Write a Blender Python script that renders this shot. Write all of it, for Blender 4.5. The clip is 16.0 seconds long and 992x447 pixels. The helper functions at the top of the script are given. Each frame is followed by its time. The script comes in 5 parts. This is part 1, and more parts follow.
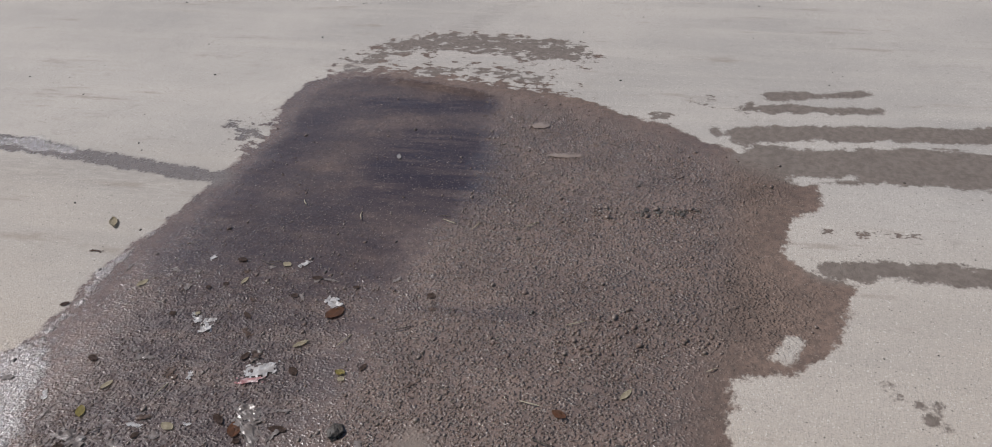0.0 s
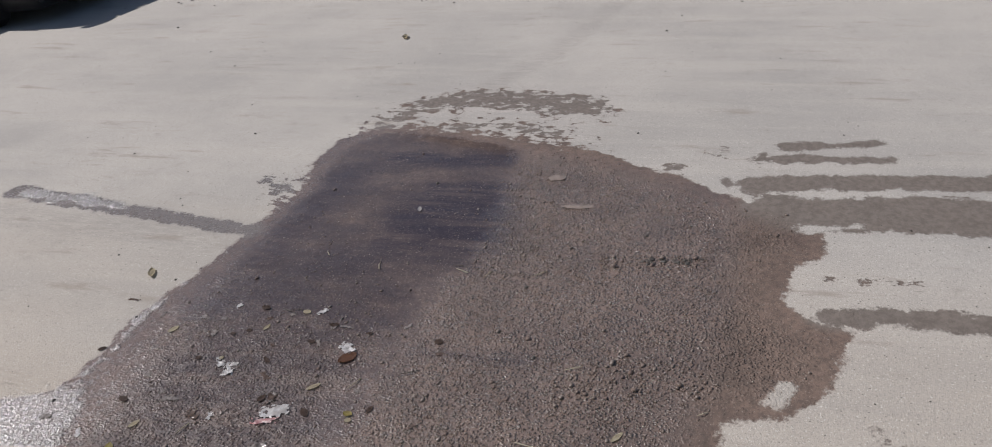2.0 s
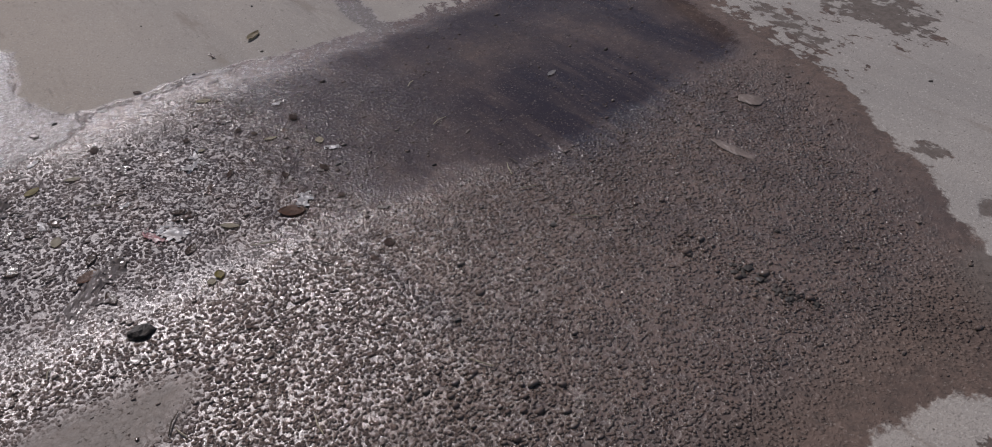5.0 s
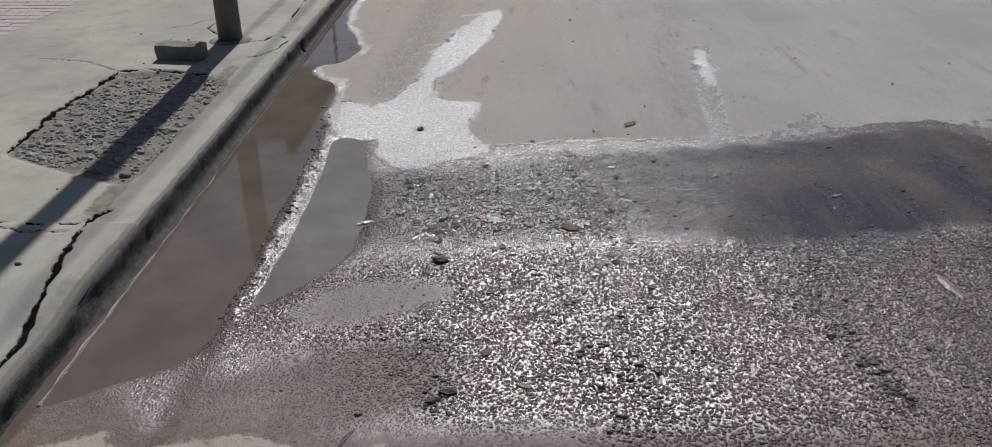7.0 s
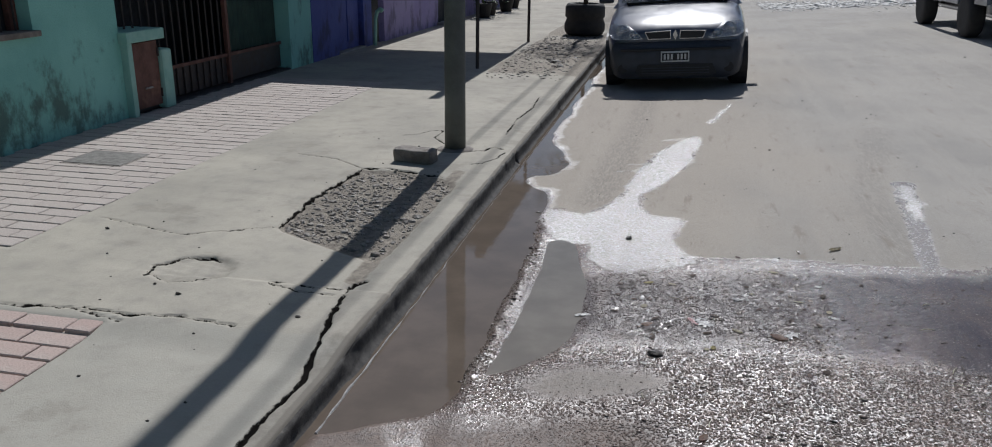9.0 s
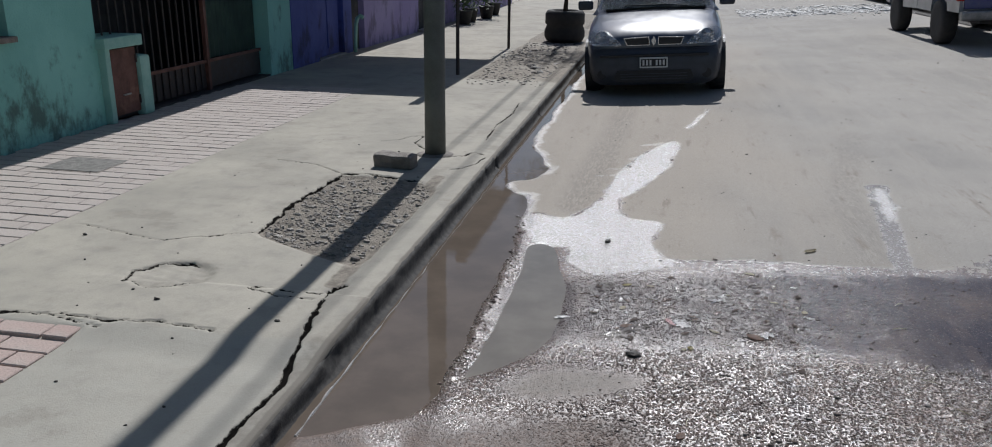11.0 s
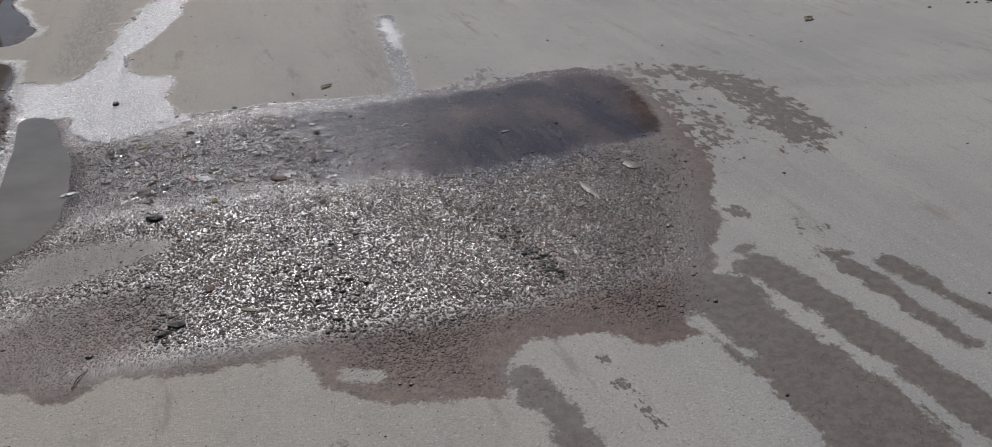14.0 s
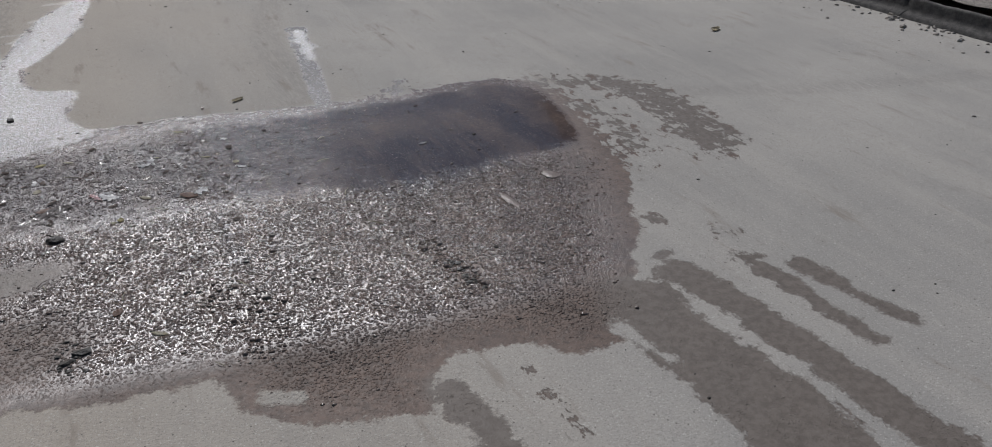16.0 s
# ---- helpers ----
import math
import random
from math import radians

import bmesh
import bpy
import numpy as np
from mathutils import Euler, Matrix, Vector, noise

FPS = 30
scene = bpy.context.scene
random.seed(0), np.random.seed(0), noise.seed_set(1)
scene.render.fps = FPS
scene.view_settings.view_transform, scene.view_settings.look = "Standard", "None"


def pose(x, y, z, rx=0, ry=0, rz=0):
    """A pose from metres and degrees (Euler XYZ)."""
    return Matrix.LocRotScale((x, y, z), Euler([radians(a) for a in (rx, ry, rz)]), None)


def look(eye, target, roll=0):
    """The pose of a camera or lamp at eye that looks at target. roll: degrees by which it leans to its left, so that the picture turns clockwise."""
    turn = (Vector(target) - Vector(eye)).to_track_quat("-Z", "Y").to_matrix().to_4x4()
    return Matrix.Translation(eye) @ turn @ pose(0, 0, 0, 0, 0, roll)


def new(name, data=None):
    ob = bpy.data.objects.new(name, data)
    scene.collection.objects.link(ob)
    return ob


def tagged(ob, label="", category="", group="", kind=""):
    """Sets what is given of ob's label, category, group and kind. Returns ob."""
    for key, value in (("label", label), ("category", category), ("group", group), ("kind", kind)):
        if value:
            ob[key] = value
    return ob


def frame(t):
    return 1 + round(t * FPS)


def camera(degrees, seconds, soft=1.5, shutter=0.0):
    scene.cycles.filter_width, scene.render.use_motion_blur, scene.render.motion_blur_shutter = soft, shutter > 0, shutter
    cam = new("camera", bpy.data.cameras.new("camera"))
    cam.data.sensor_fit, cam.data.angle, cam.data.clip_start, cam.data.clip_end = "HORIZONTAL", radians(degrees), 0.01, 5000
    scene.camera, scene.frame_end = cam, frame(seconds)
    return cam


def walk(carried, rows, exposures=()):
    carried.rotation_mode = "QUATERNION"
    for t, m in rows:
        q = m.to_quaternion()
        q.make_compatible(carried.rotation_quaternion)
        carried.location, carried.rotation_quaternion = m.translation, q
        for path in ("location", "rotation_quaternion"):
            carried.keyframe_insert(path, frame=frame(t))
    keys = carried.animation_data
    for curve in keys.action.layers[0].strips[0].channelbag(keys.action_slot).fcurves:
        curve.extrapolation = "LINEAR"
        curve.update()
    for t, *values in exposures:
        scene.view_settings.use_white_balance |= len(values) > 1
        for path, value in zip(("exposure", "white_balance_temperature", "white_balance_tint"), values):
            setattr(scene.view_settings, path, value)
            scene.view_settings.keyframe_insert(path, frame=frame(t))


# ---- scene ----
cam = camera(61.7, 16.0, soft=1.0)

# seconds, eye, (yaw, pitch, roll)
PATH = [
    (0, (-0.396, -2.360, 1.693), (-75.35, -28.94, -2.35)),
    (0.5, (-0.439, -2.480, 1.731), (-74.64, -26.41, -2.82)),
    (1, (-0.461, -2.516, 1.748), (-73.96, -25.71, -3.31)),
    (1.5, (-0.486, -2.541, 1.743), (-72.18, -25.12, -3.98)),
    (2, (-0.469, -2.574, 1.747), (-71.16, -25.24, -4.60)),
    (2.5, (-0.463, -2.598, 1.746), (-69.46, -25.54, -5.14)),
    (3, (-0.386, -2.644, 1.725), (-67.16, -28.63, -5.68)),
    (3.2, (-0.298, -2.676, 1.717), (-67.02, -29.62, -5.55)),
    (5.3, (1.100, -3.194, 1.478), (-26.42, -37.32, 3.78)),
    (5.5, (1.176, -3.269, 1.533), (-17.80, -36.35, 4.99)),
    (6, (1.230, -3.596, 1.551), (-11.71, -27.66, 6.18)),
    (6.5, (1.330, -3.905, 1.573), (-6.30, -26.95, 2.33)),
    (7, (1.398, -4.178, 1.603), (0.24, -26.70, -0.11)),
    (7.5, (1.273, -4.410, 1.592), (2.90, -25.08, 0.34)),
    (8, (1.210, -4.541, 1.605), (10.86, -24.66, -0.84)),
    (8.5, (1.191, -4.562, 1.622), (12.57, -20.64, -0.06)),
    (9, (1.181, -4.571, 1.645), (12.16, -18.40, 0.67)),
    (11.5, (1.205, -4.596, 1.628), (10.44, -17.86, 0.35)),
    (12, (1.218, -4.586, 1.612), (9.40, -22.19, -1.36)),
    (12.5, (1.265, -4.581, 1.601), (0.18, -27.40, -0.31)),
    (13, (1.305, -4.575, 1.608), (-10.66, -27.54, 2.12)),
    (13.5, (1.350, -4.600, 1.614), (-15.53, -27.39, 2.27)),
    (14, (1.393, -4.619, 1.624), (-21.13, -27.24, 3.26)),
    (14.5, (1.412, -4.623, 1.628), (-24.62, -26.96, 4.16)),
    (15, (1.423, -4.620, 1.625), (-26.88, -26.58, 4.51)),
    (15.5, (1.406, -4.611, 1.621), (-27.17, -26.32, 4.55)),
    (16, (1.396, -4.597, 1.616), (-27.27, -26.10, 4.54)),
]
EXPOSURES = [(0, 0.18, 6300, 14), (3.2, 0.15, 6300, 14), (5.4, -0.7, 6250, 20), (6.5, -0.4, 6150, 15), (7.5, -0.3, 6050, 12), (9.2, -0.2, 6000, 10), (11.5, -0.15, 6000, 10), (12.5, -0.3, 6050, 11), (14.5, -0.5, 6050, 11), (16, -0.5, 6050, 11)]

walk(cam, [(t, pose(*eye, 90 + p, 0, y) @ pose(0, 0, 0, 0, 0, r)) for t, eye, (y, p, r) in PATH], EXPOSURES)

# ------------------------------------------------------------------ light
SUN_UP, SUN_TURN = radians(46), radians(-1.5)
world = bpy.data.worlds.new("sky")
scene.world = world
world.use_nodes = True
wt = world.node_tree
sky = wt.nodes.new("ShaderNodeTexSky")
sky.sky_type, sky.sun_disc = "NISHITA", False
sky.sun_elevation, sky.sun_rotation = SUN_UP, SUN_TURN
wt.links.new(sky.outputs[0], wt.nodes["Background"].inputs[0])
wt.nodes["Background"].inputs[1].default_value = 0.06
sun = new("sun", bpy.data.lights.new("sun", "SUN"))
sun.data.energy, sun.data.angle, sun.data.color = 4.5, radians(0.53), (1.0, 0.96, 0.91)
to_sun = Vector((math.sin(SUN_TURN) * math.cos(SUN_UP), math.cos(SUN_TURN) * math.cos(SUN_UP), math.sin(SUN_UP)))
sun.matrix_world = look(to_sun * 30, (0, 0, 0))

# ------------------------------------------------------------------ node helpers
class Mat:
    """A small wrapper round one node material."""

    def __init__(self, name, color=(0.5, 0.5, 0.5), rough=0.7, metal=0.0, ior=1.5):
        self.m = bpy.data.materials.new(name)
        self.m.use_nodes = True
        self.t = self.m.node_tree
        self.b = self.t.nodes["Principled BSDF"]
        self.set("Base Color", (*color, 1))
        self.set("Roughness", rough)
        self.set("Metallic", metal)
        self.set("IOR", ior)
        self.pos = self.t.nodes.new("ShaderNodeTexCoord").outputs["Object"]

    def set(self, socket, value):
        self.wire(value, self.b.inputs[socket])

    def wire(self, value, socket):
        if isinstance(value, bpy.types.NodeSocket):
            self.t.links.new(value, socket)
        else:
            socket.default_value = value

    def noise(self, scale, detail=4.0, rough=0.55, squash=(1, 1, 1), out=0, warp=0.0):
        n = self.t.nodes.new("ShaderNodeTexNoise")
        n.inputs["Scale"].default_value, n.inputs["Detail"].default_value = scale, detail
        n.inputs["Roughness"].default_value, n.inputs["Distortion"].default_value = rough, warp
        self.t.links.new(self.scaled(squash), n.inputs["Vector"])
        return n.outputs[out]

    def cells(self, scale, feature="F1", out="Distance", squash=(1, 1, 1), jitter=1.0):
        n = self.t.nodes.new("ShaderNodeTexVoronoi")
        n.feature = feature
        n.inputs["Scale"].default_value, n.inputs["Randomness"].default_value = scale, jitter
        self.t.links.new(self.scaled(squash), n.inputs["Vector"])
        return n.outputs[out]

    def scaled(self, squash):
        if squash == (1, 1, 1):
            return self.pos
        n = self.t.nodes.new("ShaderNodeMapping")
        n.inputs["Scale"].default_value = squash
        self.t.links.new(self.pos, n.inputs["Vector"])
        return n.outputs[0]

    def attr(self, name):
        n = self.t.nodes.new("ShaderNodeAttribute")
        n.attribute_name = name
        return n.outputs["Fac"]

    def math(self, op, a, b=0.0, c=0.0):
        n = self.t.nodes.new("ShaderNodeMath")
        n.operation = op
        for v, s in zip((a, b, c), n.inputs):
            self.wire(v, s)
        return n.outputs[0]

    def ramp(self, v, lo, hi, a=0.0, b=1.0):
        n = self.t.nodes.new("ShaderNodeMapRange")
        n.interpolation_type = "SMOOTHSTEP"
        for i, x in enumerate((v, lo, hi, a, b)):
            self.wire(x, n.inputs[i])
        return n.outputs[0]

    def mix(self, f, a, b):
        n = self.t.nodes.new("ShaderNodeMix")
        n.data_type = "RGBA"
        self.wire(f, n.inputs[0])
        self.wire((*a, 1) if isinstance(a, tuple) else a, n.inputs[6])
        self.wire((*b, 1) if isinstance(b, tuple) else b, n.inputs[7])
        return n.outputs[2]

    def random(self):
        return self.t.nodes.new("ShaderNodeObjectInfo").outputs["Random"]

    def island(self):
        return self.t.nodes.new("ShaderNodeNewGeometry").outputs["Random Per Island"]

    def bump(self, height, depth, strength=1.0):
        n = self.t.nodes.new("ShaderNodeBump")
        self.wire(strength, n.inputs["Strength"])
        n.inputs["Distance"].default_value = depth
        self.wire(height, n.inputs["Height"])
        self.t.links.new(n.outputs[0], self.b.inputs["Normal"])
        return n


def worn(name, a, b, scale=6.0, rough=(0.6, 0.85), metal=0.0, bump=0.002, fine=120.0, third=None, ior=1.45):
    """A surface in two tones with blotches, grain and fine relief."""
    k = Mat(name, a, rough[0], metal, ior)
    big, small = k.noise(scale, 5, 0.6), k.noise(fine, 3, 0.6)
    f = k.ramp(k.math("ADD", k.math("MULTIPLY", big, 0.7), k.math("MULTIPLY", small, 0.3)), 0.36, 0.64)
    col = k.mix(f, a, b)
    if third:
        col = k.mix(k.ramp(k.noise(scale * 0.45, 6, 0.65), 0.55, 0.7), col, third)
    k.set("Base Color", col)
    k.set("Roughness", k.ramp(big, 0.3, 0.7, rough[0], rough[1]))
    k.bump(k.math("ADD", small, k.math("MULTIPLY", big, 0.6)), bump)
    return k.m


# ------------------------------------------------------------------ materials
def road_material():
    k = Mat("dusty_road_with_wet_mud")
    n_edge, n_fine, n_mid = k.noise(14, 6, 0.62), k.noise(85, 4, 0.6), k.noise(38, 5, 0.65)
    # shore lines: smooth distance plus broken detail
    sdf = k.attr("wet")
    lobes = k.math("MULTIPLY_ADD", k.noise(6, 3, 0.5), 0.08, -0.04)
    jag = k.math("ADD", k.math("MULTIPLY_ADD", n_edge, 0.10, -0.05), k.math("MULTIPLY_ADD", n_fine, 0.05, -0.025))
    splat = k.math("MULTIPLY", k.attr("splat"), k.math("MULTIPLY_ADD", k.noise(17, 6, 0.68, (1.3, 0.75, 1)), 5.0, -2.45))
    edge = k.math("ADD", k.math("ADD", k.math("ADD", sdf, lobes), jag), splat)
    wet = k.ramp(edge, -0.010, 0.012)
    deep = k.ramp(edge, 0.0, 0.22)
    film = k.ramp(k.math("ADD", k.math("ADD", k.attr("film"), k.math("MULTIPLY_ADD", k.noise(5, 4, 0.6), 0.22, -0.11)), jag), -0.008, 0.02)
    gloss = k.math("MULTIPLY", k.attr("gloss"), wet)
    grit = k.attr("grit")
    slick = k.math("MULTIPLY", k.ramp(k.math("ADD", k.attr("slick"), k.math("MULTIPLY_ADD", k.noise(24, 6, 0.72), 1.1, -0.55)), 0.2, 0.72), k.ramp(k.noise(1.6, 6, 0.65, (2.0, 1.1, 1)), 0.32, 0.6, 0.85, 1.0))
    # dry surface
    broad, streak = k.noise(0.7, 5, 0.6), k.noise(1.6, 5, 0.6, (3.5, 0.35, 1))
    dry = k.mix(k.ramp(broad, 0.3, 0.7), DRY_A, DRY_B)
    dry = k.mix(k.ramp(streak, 0.42, 0.72, 0, 0.55), dry, DRY_C)
    xyz = k.t.nodes.new("ShaderNodeSeparateXYZ")
    k.t.links.new(k.pos, xyz.inputs[0])
    dust = k.ramp(k.math("ADD", xyz.outputs["X"], k.math("MULTIPLY_ADD", k.noise(0.9, 5, 0.6, (1, 0.4, 1)), 3.0, -1.5)), 3.0, 1.2, 0, 0.7)
    dry = k.mix(dust, dry, (0.40, 0.345, 0.28))
    dry = k.mix(k.ramp(n_fine, 0.3, 0.75, 0, 0.4), dry, (0.27, 0.25, 0.225))
    dry = k.mix(k.ramp(k.noise(190, 3, 0.7), 0.54, 0.66, 0, 0.7), dry, (0.2, 0.18, 0.16))
    dry = k.mix(k.ramp(k.noise(140, 3, 0.7), 0.58, 0.68, 0, 0.7), dry, (0.55, 0.52, 0.47))
    dry = k.mix(k.ramp(k.noise(6.5, 7, 0.7), 0.58, 0.72, 0, 0.4), dry, (0.24, 0.22, 0.19))
    dry = k.mix(k.ramp(k.noise(2.4, 7, 0.72, (4, 0.7, 1)), 0.57, 0.70, 0, 0.6), dry, (0.23, 0.195, 0.16))
    dry = k.mix(k.ramp(k.noise(20, 6, 0.75, (1.6, 0.5, 1)), 0.62, 0.70, 0, 0.5), dry, (0.19, 0.17, 0.145))
    dry = k.mix(k.ramp(k.cells(30), 0.10, 0.06), dry, (0.14, 0.125, 0.11))
    dry = k.mix(k.math("MULTIPLY", k.attr("rubber"), k.ramp(k.noise(60, 4, 0.6, (1, 0.2, 1)), 0.35, 0.6)), dry, (0.17, 0.155, 0.14))
    # wet mud
    mud = k.mix(k.ramp(k.noise(5, 6, 0.65), 0.35, 0.66), MUD_A, MUD_B)
    mud = k.mix(k.ramp(n_mid, 0.35, 0.7, 0, 0.6), mud, (0.062, 0.05, 0.042))
    mud = k.mix(k.math("MULTIPLY", slick, k.ramp(k.noise(2.4, 6, 0.68, (2.5, 0.9, 1)), 0.34, 0.6, 0.35, 0.75)), mud, (0.044, 0.036, 0.039))
    stain = k.math("MULTIPLY", k.attr("stain"), k.ramp(k.noise(2.2, 6, 0.7, (5.5, 0.8, 1)), 0.36, 0.56, 0.3, 1.0))
    mud = k.mix(k.math("MULTIPLY", stain, 0.92), mud, (0.030, 0.024, 0.030))
    mud = k.mix(k.ramp(k.noise(115, 3, 0.7), 0.57, 0.68, 0, 0.6), mud, (0.03, 0.024, 0.02))
    mud = k.mix(k.ramp(k.noise(120, 4, 0.7), 0.57, 0.70, 0, 0.65), mud, (0.30, 0.25, 0.21))
    mud = k.mix(k.ramp(k.attr("silt"), 0, 1, 0, 0.8), mud, (0.2, 0.18, 0.15))
    # pale tone in the film's colour adds to its bright reflection
    mud = k.mix(k.math("MULTIPLY", film, 0.3), mud, (0.25, 0.235, 0.215))
    mud = k.mix(k.math("MULTIPLY", k.attr("thin"), 0.8), mud, k.mix(k.ramp(n_mid, 0.35, 0.65), (0.165, 0.145, 0.125), (0.125, 0.107, 0.09)))
    k.set("Base Color", k.mix(wet, dry, mud))
    r = k.math("SUBTRACT", k.ramp(n_fine, 0.3, 0.7, 0.9, 0.78), k.math("MULTIPLY", wet, 0.24))
    r = k.math("SUBTRACT", r, k.math("MULTIPLY", gloss, k.ramp(n_mid, 0.3, 0.7, 0.42, 0.31)))
    r = k.math("SUBTRACT", r, k.math("MULTIPLY", slick, k.math("MULTIPLY_ADD", gloss, 0.16, 0.08)))
    r = k.math("SUBTRACT", r, k.math("MULTIPLY", film, 0.02))
    r = k.math("ADD", k.math("MULTIPLY", r, k.math("SUBTRACT", 1.0, slick)), k.math("MULTIPLY", slick, k.ramp(n_mid, 0.3, 0.7, 0.16, 0.24)))
    k.set("Roughness", k.math("MAXIMUM", r, 0.08))
    k.set("IOR", 1.4)
    glaze = k.math("MULTIPLY", k.math("MULTIPLY", gloss, slick), k.math("MULTIPLY_ADD", k.attr("stain"), -0.1, 0.14))
    k.set("Coat Weight", k.math("MAXIMUM", k.math("MULTIPLY", film, k.ramp(k.noise(62, 5, 0.75), 0.40, 0.58, 0.25, 1.0)), k.math("MULTIPLY", glaze, k.ramp(k.noise(70, 4, 0.7), 0.50, 0.60, 0.03, 1.0))))
    k.set("Coat Roughness", k.math("MULTIPLY_ADD", film, 0.12, 0.25))
    k.set("Coat IOR", 1.75)
    k.set("Specular IOR Level", k.math("SUBTRACT", k.math("ADD", k.math("MULTIPLY_ADD", gloss, 0.85, 0.2), k.math("MULTIPLY", wet, 0.12)), k.math("MULTIPLY", slick, 0.82)))
    # relief: sandy when dry, crumbs of mud where gritty
    crumbs = k.math("MULTIPLY", k.ramp(k.cells(122, "SMOOTH_F1", squash=(1, 0.85, 1)), 0.52, 0.12), k.ramp(k.noise(48, 5, 0.65), 0.34, 0.56))
    grain = k.noise(210, 4, 0.65)
    beads = k.math("MULTIPLY", k.ramp(k.noise(100, 3, 0.6), 0.57, 0.68), k.ramp(k.noise(11, 5, 0.7), 0.40, 0.60, 0.2, 1.0))
    h = k.math("MULTIPLY", grain, k.math("MULTIPLY_ADD", slick, -0.18, 0.26))
    h = k.math("ADD", h, k.math("MULTIPLY", k.math("MAXIMUM", film, glaze), k.math("MULTIPLY_ADD", k.noise(88, 2, 0.5), 1.1, k.math("MULTIPLY", grain, 0.3))))
    h = k.math("ADD", h, k.math("MULTIPLY", k.math("SUBTRACT", 1.0, wet), k.math("MULTIPLY", k.noise(120, 4, 0.7), 0.6)))
    h = k.math("ADD", h, k.math("MULTIPLY", beads, k.math("MULTIPLY", wet, k.math("MULTIPLY_ADD", k.attr("stain"), -0.2, 0.3))))
    h = k.math("ADD", h, k.math("MULTIPLY", crumbs, k.math("MULTIPLY", grit, k.math("MULTIPLY_ADD", slick, -1.3, 1.55))))
    h = k.math("ADD", h, k.math("MULTIPLY", k.noise(48, 4, 0.6), k.math("MULTIPLY", k.math("SUBTRACT", 1.03, slick), k.math("MULTIPLY_ADD", gloss, 0.30, 0.12))))
    relief = k.bump(h, 0.0044)
    k.t.links.new(relief.outputs[0], k.b.inputs["Coat Normal"])
    return k.m


def water_material(name, color):
    k = Mat(name, color, 0.02, 0, 1.33)
    k.set("Base Color", k.mix(k.ramp(k.noise(4, 5, 0.6), 0.3, 0.7), color, tuple(c * 0.75 for c in color)))
    k.set("Roughness", k.ramp(k.noise(9, 4), 0.4, 0.75, 0.015, 0.07))
    k.bump(k.noise(14, 2), 0.0004)
    return k.m


def pavement_material():
    k = Mat("cracked_cement_pavement")
    big, mid, fine = k.noise(1.3, 6, 0.62), k.noise(7, 6, 0.65), k.noise(150, 4, 0.65)
    col = k.mix(k.ramp(big, 0.32, 0.68), (0.43, 0.395, 0.325), (0.33, 0.305, 0.255))
    col = k.mix(k.ramp(mid, 0.45, 0.75, 0, 0.55), col, (0.25, 0.235, 0.205))
    col = k.mix(k.ramp(fine, 0.35, 0.75, 0, 0.35), col, (0.21, 0.2, 0.175))
    xyz = k.t.nodes.new("ShaderNodeSeparateXYZ")
    k.t.links.new(k.pos, xyz.inputs[0])
    newer = k.ramp(k.math("ADD", xyz.outputs["Y"], k.math("MULTIPLY_ADD", k.noise(4, 5), 0.12, -0.06)), -1.74, -1.78, 0, 0.7)
    col = k.mix(k.math("MULTIPLY", newer, k.ramp(mid, 0.3, 0.7, 1, 0.5)), col, (0.36, 0.345, 0.30))
    dirt = k.math("ADD", k.attr("soil"), k.math("MULTIPLY_ADD", k.noise(26, 5), 0.24, -0.12))
    earth = k.mix(k.ramp(k.noise(22, 6, 0.7), 0.35, 0.65), (0.30, 0.265, 0.215), (0.175, 0.15, 0.12))
    col = k.mix(k.ramp(dirt, 0.42, 0.55), col, earth)
    edge_dirt = k.math("ADD", k.attr("grime_shade"), k.math("MULTIPLY_ADD", k.noise(9, 6, 0.7), 0.8, -0.4))
    col = k.mix(k.ramp(edge_dirt, 0.3, 0.8, 0, 0.75), col, (0.13, 0.112, 0.09))
    col = k.mix(k.ramp(k.noise(2.6, 7, 0.7), 0.56, 0.66, 0, 0.45), col, (0.24, 0.215, 0.175))
    line = k.math("ADD", k.attr("crack"), k.math("ADD", k.math("MULTIPLY_ADD", k.noise(34, 5, 0.7), 0.016, -0.008), k.math("MULTIPLY_ADD", k.noise(130, 3, 0.7), 0.010, -0.005)))
    col = k.mix(k.ramp(line, -0.005, -0.001), col, (0.012, 0.011, 0.010))
    k.set("Base Color", col)
    k.set("Roughness", 0.88)
    k.set("Specular IOR Level", k.ramp(line, -0.006, -0.001, 0.4, 0.0))
    h = k.math("ADD", k.math("MULTIPLY", fine, k.math("MULTIPLY_ADD", k.attr("soil"), 1.2, 0.3)), k.math("MULTIPLY", mid, 0.4))
    k.bump(h, 0.006)
    return k.m


